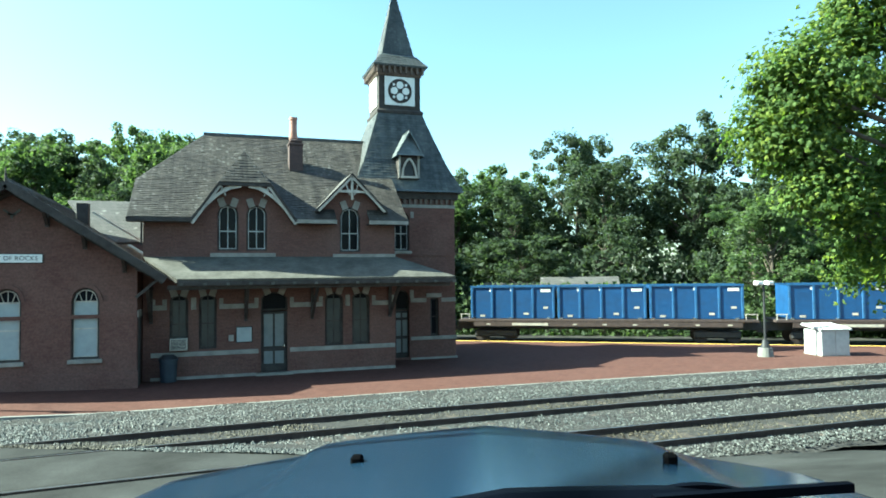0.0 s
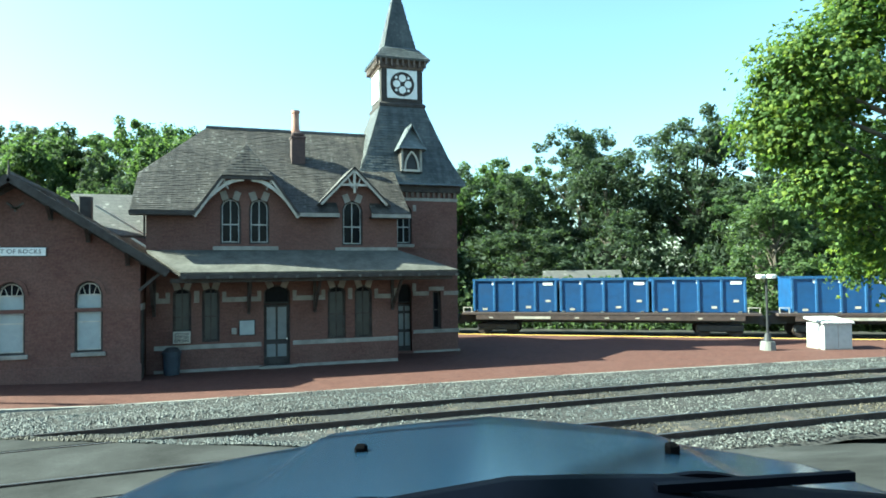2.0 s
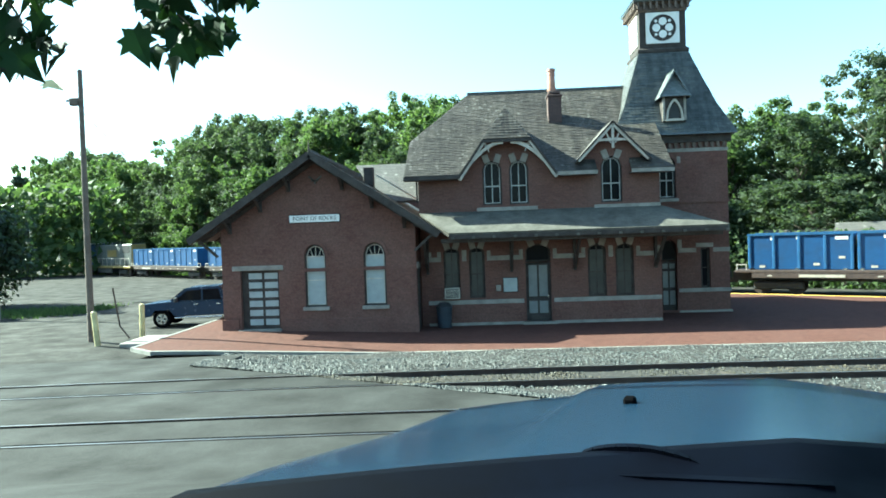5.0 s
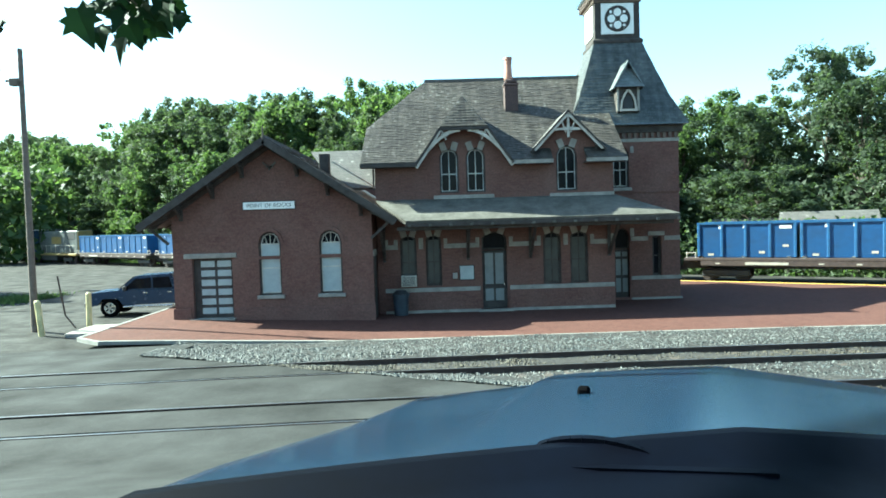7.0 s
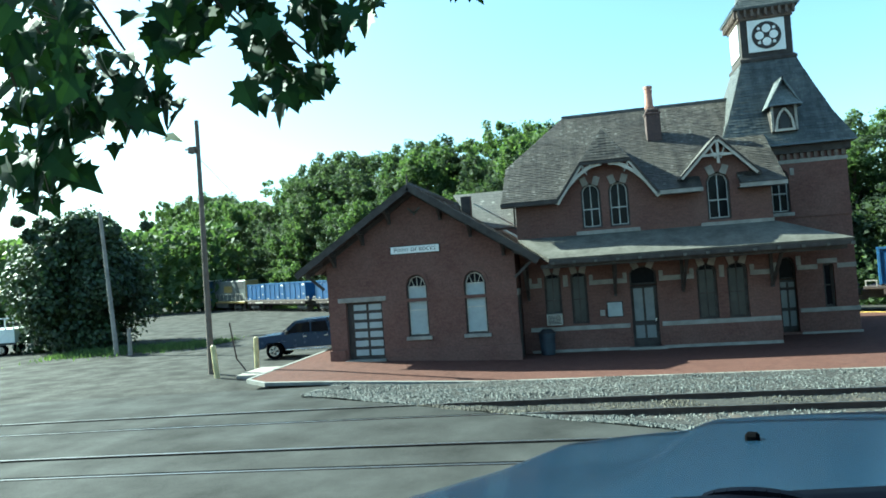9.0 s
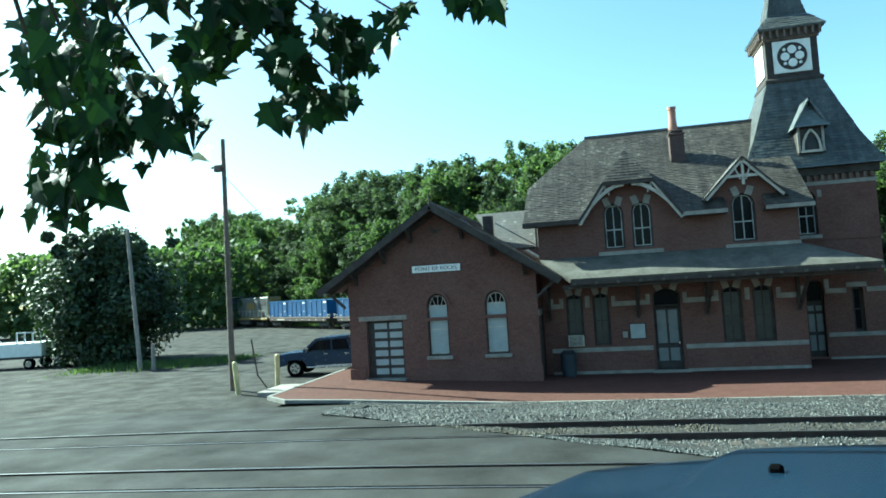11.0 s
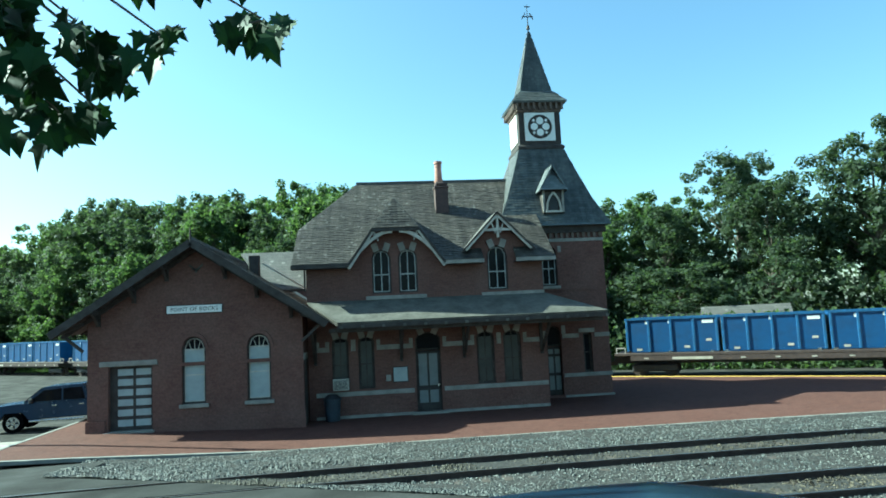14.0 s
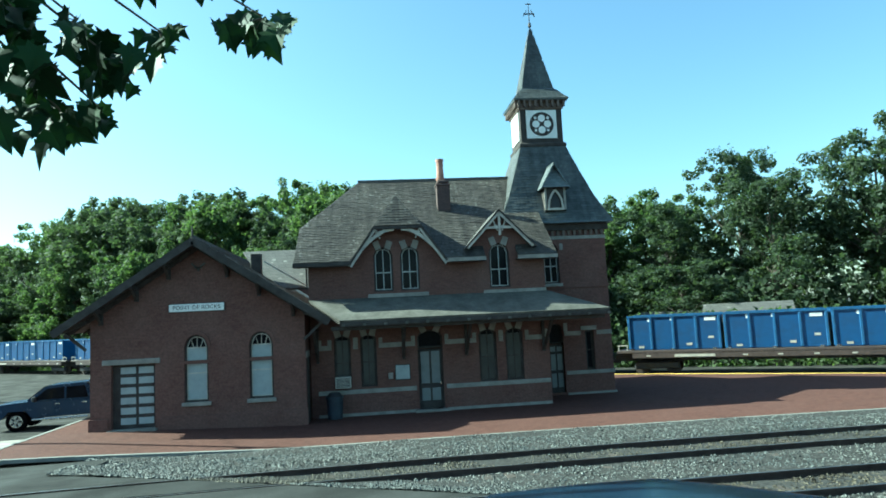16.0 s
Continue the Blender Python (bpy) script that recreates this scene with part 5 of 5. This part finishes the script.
# wood beyond the gravel lot
pts = []
for k in range(13000):
    x = rnd.uniform(-135, -52)
    y = 84 + 0.12 * (x + 90) + rnd.uniform(0, 9)
    top = 12.5 + 4.0 * noise.noise((x * 0.11, 0, 8))
    pts.append((Vector((x, y, -0.4 + top * rnd.random() ** 0.8)), Vector((rnd.gauss(0, 1), -1, 0.5)).normalized()))
ob = new("woodland", foliage(pts, 0.75, rnd, LEAF2, "lot_woodland"))
tagged(ob, "pale green woodland beyond the gravel lot", "woodland", kind="stuff")

# rough grass by the lot and the track
v, f = [], []
for k in range(9000):
    if k < 5000:
        x = rnd.uniform(-34, -24)
        y = 40 + rnd.gauss(0, 1.3) + (x + 29) * 0.25
    else:
        x = rnd.uniform(-75, -12)
        y = far_y(x) + rnd.uniform(3, 5.5)
    h, a = rnd.uniform(0.12, 0.4), rnd.uniform(0, math.tau)
    b = len(v)
    z = -0.3
    v += [(x - 0.04 * math.cos(a), y - 0.04 * math.sin(a), z), (x + 0.04 * math.cos(a), y + 0.04 * math.sin(a), z), (x + rnd.gauss(0, 0.1), y + rnd.gauss(0, 0.1), z + h)]
    f.append((b, b + 1, b + 2))
me = bpy.data.meshes.new("grass")
me.from_pydata(v, [], f)
me.materials.append(LEAF2)
tagged(new("grass", me), "tufts of rough green grass", "grass", kind="stuff")


# ---- maple leaves close to the camera ----
def maple_leaf(v, f, c, nrm, up, s, curl):
    """A five-lobed leaf with a raised midrib line and folded sides."""
    t = (up - nrm * up.dot(nrm)).normalized()
    u = nrm.cross(t)
    half = [(0.0, -0.45), (0.16, -0.5), (0.34, -0.62), (0.36, -0.3), (0.66, -0.2), (0.52, -0.02), (0.72, 0.3), (0.4, 0.26), (0.3, 0.42), (0.2, 0.62), (0.0, 1.0)]
    b = len(v)
    for x, y in half:
        v.append(tuple(c + t * y * s + u * x * s + nrm * s * (0.28 * abs(x) - curl * y * y)))
    for x, y in half[1:-1]:
        v.append(tuple(c + t * y * s - u * x * s + nrm * s * (0.28 * abs(x) - curl * y * y)))
    n = len(half)
    v.append(tuple(c))
    o = len(v) - 1
    ring = [b + k for k in range(n)] + [b + n + k for k in range(n - 2)][::-1]
    for k in range(len(ring)):
        f.append((o, ring[k - 1], ring[k]))


# maple beside the tracks, its crown over the road verge
rnd = random.Random(21)
mt = thing("maple_tree", "large green maple tree with dense sunlit crown", "tree")
bx, by = 14.4, 7.4
limbs = tube((bx, by, 0.6), (bx - 0.3, by + 0.2, 4.0), 0.34, 0.26, 12)
tube((bx - 0.3, by + 0.2, 3.9), (bx - 0.2, by + 0.4, 10.5), 0.26, 0.08, 10, limbs)
lumps = [(10.2, 9.4, 6.3, 1.0), (9.6, 9.3, 7.3, 0.85), (10.7, 8.9, 8.5, 0.9), (12.6, 8.6, 9.9, 1.5), (9.5, 9.9, 6.4, 0.7), (10.3, 9.0, 7.4, 1.1), (10.9, 9.2, 4.6, 0.95), (12.0, 9.4, 3.9, 1.0), (12.3, 9.3, 6.0, 1.7), (12.0, 8.4, 8.3, 1.9), (13.6, 8.9, 4.8, 1.5),
         (14.8, 8.0, 7.0, 2.2), (13.0, 7.4, 10.6, 2.0), (15.5, 7.6, 10.0, 2.2), (10.2, 9.3, 5.3, 0.7), (11.4, 9.6, 7.3, 1.1), (13.4, 9.6, 3.4, 0.8), (16.0, 6.5, 6.0, 2.0), (14.5, 5.8, 8.5, 2.0), (9.6, 9.4, 6.9, 0.6), (12.6, 9.9, 4.3, 0.9), (14.2, 9.7, 5.4, 1.1)]
for x, y, z, r in lumps:
    tube((bx - 0.25, by + 0.3, max(3.6, z - 2.2)), (x, y, z), 0.09, 0.02, 6, limbs)
sprays = []
for x, y, z, r in [(q[0] + 0.22, *q[1:]) for q in lumps]:
    for _ in range(int(9 + 9 * r)):
        d = Vector((rnd.gauss(0, 1), rnd.gauss(0, 1), rnd.gauss(0.15, 0.9))).normalized()
        p = Vector((x, y, z)) + d * r * rnd.uniform(0.3, 0.9)
        sprays.append((p, d, rnd.uniform(0.24, 0.5)))
        if rnd.random() < 0.25:
            tube((x, y, z), p, 0.025, 0.008, 5, limbs)
pts, hi = [], []
for k in range(64000):
    p, d, r = sprays[rnd.randrange(len(sprays))]
    q = p + Vector((rnd.gauss(0, r * 0.5), rnd.gauss(0, r * 0.5), rnd.gauss(0, r * 0.42) - 0.2 * r))
    (hi if rnd.random() < 0.35 else pts).append((q, (d + Vector((-0.2, 0, 0.25))).normalized()))
part("trunk", limbs, BARK, mt)


def star_mesh(name, leaves, size, rnd, mat):
    """Small five-pointed leaves."""
    v, f = [], []
    for c, d in leaves:
        nrm = (d + Vector((rnd.gauss(0, 0.4), rnd.gauss(0, 0.4), rnd.gauss(0.2, 0.35)))).normalized()
        t = Matrix.Rotation(rnd.uniform(0, math.tau), 3, nrm) @ nrm.orthogonal().normalized()
        u, s, b = nrm.cross(t), size * rnd.uniform(0.65, 1.25), len(v)
        for a, k in ((0, 1.0), (45, 0.5), (72, 0.85), (180, 0.45), (288, 0.85), (315, 0.5)):
            v.append(tuple(c + (t * math.cos(radians(a)) + u * math.sin(radians(a))) * k * s + nrm * s * (0.2 if k < 0.6 else -0.1)))
        f += [(b, b + 1, b + 5), (b + 1, b + 2, b + 3), (b + 1, b + 3, b + 5), (b + 3, b + 4, b + 5)]
    me = bpy.data.meshes.new(name)
    me.from_pydata(v, [], f)
    me.materials.append(mat)
    return me


for mat, q in ((MAPLE, pts), (MAPLEHI, hi)):
    ob = new("crown", star_mesh("crown", q, 0.075, rnd, mat))
    ob.parent = mt

# branch that hangs in front of the car
rnd = random.Random(33)
br = thing("maple_tree", "maple with drooping boughs of large leaves, green darkened to look shaded", "tree")
EYE0 = Vector((0.0, 0.05, 3.9))


def dirv(az, el, r):
    a, e = radians(az), radians(el)
    return EYE0 + Vector((math.sin(a) * math.cos(e), math.cos(a) * math.cos(e), math.sin(e))) * r


# clusters: bearing, rise, spread across, spread up, leaves
clusters = [(-42, 18.5, 5, 4.5, 130), (-40.6, 12, 4, 3, 70), (-42.8, 7.8, 3.2, 2.4, 50), (-36.4, 14.3, 2.5, 3, 34), (-33.6, 19.6, 3, 2.6, 42), (-27.2, 18, 2.6, 3, 48), (-25, 15.2, 2, 2, 28), (-22.2, 15.5, 1.2, 1.3, 9),
            (-22.2, 19.8, 2.6, 2.4, 34), (-18, 21.6, 1.6, 1.3, 12), (-10, 23.4, 2.8, 1.5, 26), (-27.5, 21.4, 1.2, 0.9, 8), (-24, 21.8, 1.0, 0.8, 6), (-50, 12, 4, 6, 70), (-38, 25, 9, 2.5, 120), (-20, 27, 8, 2, 70), (-30, 23, 4, 2, 50)]
v, f, bm = [], [], bmesh.new()
hub = dirv(-50, 36, 6.4)
for az, el, sa, se, n in clusters:
    az += 1.8 if el > 13 else 0.6
    el += 0.0 if el > 13 else 0.8
    c = dirv(az, el, 6.4)
    tube(hub, c + Vector((0, 0, 0.12)), 0.03, 0.008, 6, bm)
    for k in range(int(n * 0.78)):
        p = dirv(az + rnd.gauss(0, sa * 0.5), el + rnd.gauss(0, se * 0.5), rnd.uniform(5.6, 7.4))
        nrm = Vector((rnd.gauss(0, 0.5), -1, rnd.gauss(0.3, 0.5))).normalized()
        maple_leaf(v, f, p, nrm, Vector((rnd.gauss(0, 0.55), 0, -1)), rnd.uniform(0.12, 0.22), rnd.uniform(0, 0.3))
        if rnd.random() < 0.3:
            tube(c + Vector((0, 0, 0.1)), p, 0.006, 0.004, 4, bm)
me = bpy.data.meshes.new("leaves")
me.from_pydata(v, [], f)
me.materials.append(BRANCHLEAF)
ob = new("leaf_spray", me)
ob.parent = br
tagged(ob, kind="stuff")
part("twig", bm, BARK, br)
bm = tube((-6.5, -1.5, 1.9), (-6.2, -1.2, 9.0), 0.3, 0.18, 12)
tube((-6.3, -1.3, 6.2), hub, 0.1, 0.03, 8, bm)
part("trunk", bm, BARK, br)

# ---- things of the lot and the platform ----
p = thing("utility_pole", "tall weathered wooden utility pole with a metal box", "pole")
part("pole", tube((-16.0, 26.6, -0.3), (-16.05, 26.7, 11.0), 0.14, 0.09, 12), POLE, p)
part("transformer_box", box(-16.45, -16.1, 26.5, 26.75, 9.55, 9.85, bevel=0.03), POLE, p)
part("cross_arm", bar((-16.6, 26.6, 9.75), (-15.9, 26.6, 9.75), 0.08), POLE, p)
part("guy_wire", tube((-16.0, 26.7, 9.3), (-13.2, 30.5, 4.5), 0.012, n=5), STEEL, p)
p = thing("utility_pole", "leaning grey wooden pole beside the bushes", "pole")
part("pole", tube((-28.9, 37.3, -0.4), (-29.7, 37.5, 8.8), 0.15, 0.1, 12), STONE, p)
p = thing("post", "short weathered wooden post in the grass", "post")
part("post", tube((-27.8, 37.1, -0.4), (-27.8, 37.1, 1.4), 0.14, 0.12, 10), STONE, p)
for x, y, lean in ((-15.15, 25.6, -0.12), (-14.75, 28.3, 0.03)):
    b = thing("bollard", "faded yellow steel bollard at the edge of the lot", "bollard", group="bollards by the platform")
    part("post", tube((x, y, -0.2), (x + lean, y, 1.2), 0.11, n=14), BOLLARD, b)
    part("cap", tube((x + lean, y, 1.2), (x + lean, y, 1.26), 0.11, 0.05, 14), BOLLARD, b)
b = thing("bent_rod", "bent rusty iron rod in the gravel", "rod")
part("rod", tube((-15.7, 27.8, 2.0), (-15.45, 27.8, 0.35), 0.035, n=8), STEEL, b)
part("rod_foot", tube((-15.45, 27.8, 0.37), (-14.95, 27.6, -0.12), 0.035, n=8), STEEL, b)
sl = thing("concrete_slab", "pale weathered concrete slab by the platform", "slab")
part("slab", box(-14.2, -12.8, 25.4, 27.6, -0.2, -0.02, bevel=0.02), STONE, sl)

lm = thing("platform_lamp", "black double-headed platform lamp on a concrete base", "lamp post", pose(24.95, 25.6, -0.15))
part("base", tube((0, 0, 0), (0, 0, 0.42), 0.36, 0.32, 16), KERB, lm, "pale concrete base")
part("foot", tube((0, 0, 0.42), (0, 0, 0.8), 0.22, 0.12, 12), BLACK, lm)
part("pole", tube((0, 0, 0.8), (0, 0, 3.45), 0.06, 0.05, 10), BLACK, lm)
part("arm", bar((-0.32, 0, 3.4), (0.32, 0, 3.4), 0.05), BLACK, lm)
for s in (-1, 1):
    part("head", box(s * 0.32 - 0.18, s * 0.32 + 0.18, -0.16, 0.16, 3.4, 3.6, bevel=0.04), WHITE, lm, "pale lamp head")
ub = thing("utility_box", "white metal equipment box with a ribbed sloping lid", "equipment box", pose(28.1, 25.0, -0.15, 0, 0, -14) @ Matrix.Scale(0.9, 4))
part("cabinet", box(-0.78, 0.78, -0.75, 0.75, 0, 1.35, bevel=0.02), CABINET, ub)
part("lid", slab([(-0.88, -0.85, 1.42), (0.88, -0.85, 1.42), (0.88, 0.85, 1.62), (-0.88, 0.85, 1.62)], 0.07), CABINET, ub)
for k in range(9):
    part("lid_rib", bar((-0.8 + k * 0.2, -0.87, 1.44), (-0.8 + k * 0.2, 0.85, 1.64), 0.06, 0.05), CABINET, ub)
part("door_seam", box(-0.01, 0.01, -0.757, -0.75, 0.1, 1.3), STONE, ub)
part("foot_rail", box(-0.8, 0.8, -0.77, 0.77, -0.0, 0.06), STONE, ub)


def wheel(parent, x, y, r=0.39):
    w = part("wheel", tube((x, y - 0.13, r), (x, y + 0.13, r), r, n=24), RUBBER, parent)
    s = -1 if y < 0 else 1
    part("rim", tube((x, y + s * 0.12, r), (x, y + s * 0.15, r), r * 0.62, n=20), CHROME, w, "silver alloy rim")
    for k in range(5):
        a = k * math.tau / 5
        part("rim_gap", bar((x + 0.08 * math.cos(a), y + s * 0.156, r + 0.08 * math.sin(a)), (x + 0.2 * math.cos(a), y + s * 0.156, r + 0.2 * math.sin(a)), 0.07, 0.008), BLACK, w)


def pickup(name, label, paint, m, bed=True):
    """A four-door pickup, nose towards -x, 5.3 m long."""
    th = thing(name, label, "truck", m)
    prof = [(-2.6, 0.5), (-2.62, 0.85), (-2.5, 1.05), (-1.35, 1.13), (2.6, 1.1), (2.65, 0.55), (2.1, 0.5), (1.95, 0.82), (1.25, 0.82), (1.1, 0.5), (-1.15, 0.48), (-1.3, 0.82), (-2.0, 0.82), (-2.15, 0.5)]
    bm = prism(prof, -0.92, 0.92)
    bmesh.ops.bevel(bm, geom=bm.edges[:], offset=0.04, segments=2, affect="EDGES")
    part("body", bm, paint, th)
    bm = prism([(-1.4, 1.1), (-0.65, 1.72), (0.9, 1.78), (1.2, 1.1)], -0.8, 0.8)
    bmesh.ops.bevel(bm, geom=bm.edges[:], offset=0.06, segments=2, affect="EDGES")
    cab = part("cab", bm, paint, th)
    for y in (-0.815, 0.805):
        part("side_window", prism([(-1.1, 1.18), (-0.6, 1.6), (0.05, 1.64), (0.05, 1.18)], y, y + 0.012), GLASS, cab)
        part("side_window", prism([(0.13, 1.18), (0.13, 1.64), (0.82, 1.66), (0.95, 1.18)], y, y + 0.012), GLASS, cab)
    part("windscreen", slab([(-1.36, -0.7, 1.18), (-1.36, 0.7, 1.18), (-0.72, 0.66, 1.7), (-0.72, -0.66, 1.7)], 0.02), GLASS, cab)
    part("bumper", box(-2.72, -2.55, -0.9, 0.9, 0.42, 0.66, bevel=0.04), BLACK, th)
    part("grille", box(-2.66, -2.6, -0.55, 0.55, 0.68, 0.98), BLACK, th)
    for y in (-0.78, 0.78):
        part("headlight", box(-2.64, -2.52, y - 0.14, y + 0.14, 0.78, 0.98, bevel=0.03), WHITE, th)
    for y in (-0.97, 0.9):
        part("mirror", box(-1.1, -0.95, y - 0.04, y + 0.12, 1.12, 1.32, bevel=0.03), BLACK, th)
    part("bed_rail", box(1.25, 2.6, -0.93, -0.85, 1.1, 1.16), BLACK, th)
    part("sill_step", box(-1.1, 1.0, -1.0, -0.85, 0.38, 0.46, bevel=0.02), CHROME, th)
    for x in (-1.65, 1.6):
        for y in (-0.82, 0.82):
            wheel(th, x, y)
    for x in (-0.25, 0.75):
        part("door_handle", box(x, x + 0.18, -0.945, -0.92, 0.98, 1.02), CHROME, th)
    return th


pickup("pickup_truck", "dark blue parked pickup truck beside the station", TRUCKBLUE, pose(-13.7, 32.6, -0.22, 0, 0, 6) @ Matrix.Scale(1.08, 4))
wt = thing("flatbed_truck", "white parked work truck with a stake-sided bed", "truck", pose(-42.0, 41.5, -0.3, 0, 0, 10))
part("bed", box(-2.2, 2.0, -1.0, 1.0, 0.9, 1.9, bevel=0.03), WHITE, wt)
part("bed_floor", box(-2.2, 2.1, -1.05, 1.05, 0.75, 0.9), BLACK, wt)
for k in range(4):
    part("stake", box(1.9 - k * 0.6, 2.0 - k * 0.6, -1.02, -0.95, 1.9, 2.7), WHITE, wt)
part("tool_rail", bar((0.1, -0.98, 2.65), (2.0, -0.98, 2.65), 0.08), WHITE, wt)
part("cab", box(-4.3, -2.3, -0.95, 0.95, 0.6, 2.2, bevel=0.2), WHITE, wt)
for x in (-3.4, 1.0):
    for y in (-0.9, 0.9):
        wheel(wt, x, y)

# ---- the car from which the place is seen ----
CARROT = -20.0
car = thing("car", "blue car bonnet seen over its black cowl and wipers", "car", pose(0, 0.1, 3.83, 0, 0, CARROT))


MIDV = 0.11


def bonnet_back(v):
    return 1.33 + 0.32 * v if v > 0 else 1.33 + 0.48 * v


def bonnet_z(u, v):
    """Height under the eye; u: ahead, v: to the right of the bonnet's middle."""
    e = min(abs(v), 1.05)
    z = -0.405 - 0.05 * e - (u - 1.35 + 0.4 * e * e) * (0.075 + 0.03 * e)
    rise = min(1, max(0, (abs(v) - 0.52) / 0.1))
    z -= 0.028 * rise * rise * (3 - 2 * rise) * min(1, max(0, (u - 1.1) / 0.6))
    if u > 2.2:
        z -= 0.8 * (u - 2.2) ** 2
    if abs(v) > 1.0:
        z -= 3.0 * (abs(v) - 1.0) ** 1.6
    return z


bm = bmesh.new()
vs = [-1.2 + 0.04 * k for k in range(61)]
g = []
for k in range(36):
    row = []
    for v in vs:
        u0 = bonnet_back(v)
        u = u0 + (2.95 - u0) * k / 35
        row.append(bm.verts.new((MIDV + v, u - 0.12 * v * v * k / 35, bonnet_z(u, v))))
    g.append(row)
skirt = [bm.verts.new((p.co.x, p.co.y, -1.3)) for p in g[-1]]
for a, b in zip(g + [g[-1]], g[1:] + [skirt]):
    for j in range(len(vs) - 1):
        bm.faces.new((a[j], a[j + 1], b[j + 1], b[j]))
for j in (0, len(vs) - 1):
    low = [bm.verts.new((r[j].co.x, r[j].co.y, -1.2)) for r in g]
    for k in range(len(g) - 1):
        bm.faces.new((g[k][j], g[k + 1][j], low[k + 1], low[k]))
hood = part("bonnet", bm, CARBLUE, car, "blue painted bonnet", smooth=True)
for s in (-1, 1):
    part("washer_nozzle", box(0.16 + s * 0.41 - 0.016, 0.16 + s * 0.41 + 0.016, 1.78, 1.815, bonnet_z(1.8, 0.41) - 0.01, bonnet_z(1.8, 0.41) + 0.022, bevel=0.006), RUBBER, hood, "black washer nozzle")
    for y in (1.75, -1.0):
        wh = part("wheel", tube((MIDV + s * 0.72, y, -1.3), (MIDV + s * 0.92, y, -1.3), 0.34, n=20), RUBBER, car)
bm = bmesh.new()
g = []
for du, dz in ((0.0, -0.02), (-0.01, 0.012), (-0.05, 0.014), (-0.12, -0.01), (-0.35, -0.01), (-0.55, 0.02), (-0.8, 0.02), (-0.9, -0.3)):
    row = []
    for k in range(21):
        v = -1.0 + 0.1 * k
        u = bonnet_back(v) + 0.02
        row.append(bm.verts.new((MIDV + v, u + du, bonnet_z(u, v) + dz)))
    g.append(row)
for a, b in zip(g, g[1:]):
    for j in range(20):
        bm.faces.new((a[j], a[j + 1], b[j + 1], b[j]))
part("cowl", bm, COWL, car, "black cowl and dashboard top", smooth=True)
for x0 in (-0.25, 0.42):
    u0 = bonnet_back(x0 + 0.1 - MIDV)
    pts = [(x0 + 0.02 * k, u0 - 0.01, bonnet_z(u0, x0 + 0.1 - MIDV) - 0.012 + 0.02 * math.sin(k / 10 * math.pi) ** 0.7) for k in range(11)]
    w = part("wiper_arm", bar(pts[0], pts[1], 0.025, 0.02), COWL, car, "black curved wiper arm")
    for p, q in zip(pts[1:], pts[2:]):
        part("link", bar(p, q, 0.025, 0.02), COWL, w)
    part("wiper_blade", bar((x0 - 0.02, u0 - 0.1, -0.425), (x0 + 0.4, u0 - 0.04, -0.42), 0.018, 0.02), COWL, w)
# unseen roof behind the eye, added to keep light off the cowl
part("roof_panel", box(MIDV - 0.7, MIDV + 0.7, -2.3, -0.25, 0.42, 0.48, bevel=0.02), CARBLUE, car)
for sx in (-1, 1):
    part("rear_pillar", bar((MIDV + sx * 0.68, -2.1, 0.44), (MIDV + sx * 0.8, -2.3, -0.5), 0.12), CARBLUE, car)
part("tail", box(MIDV - 0.85, MIDV + 0.85, -2.5, -2.2, -1.2, -0.45, bevel=0.05), CARBLUE, car)
part("underbody", box(MIDV - 0.8, MIDV + 0.8, -2.2, 2.2, -1.35, -1.1), BLACK, car)
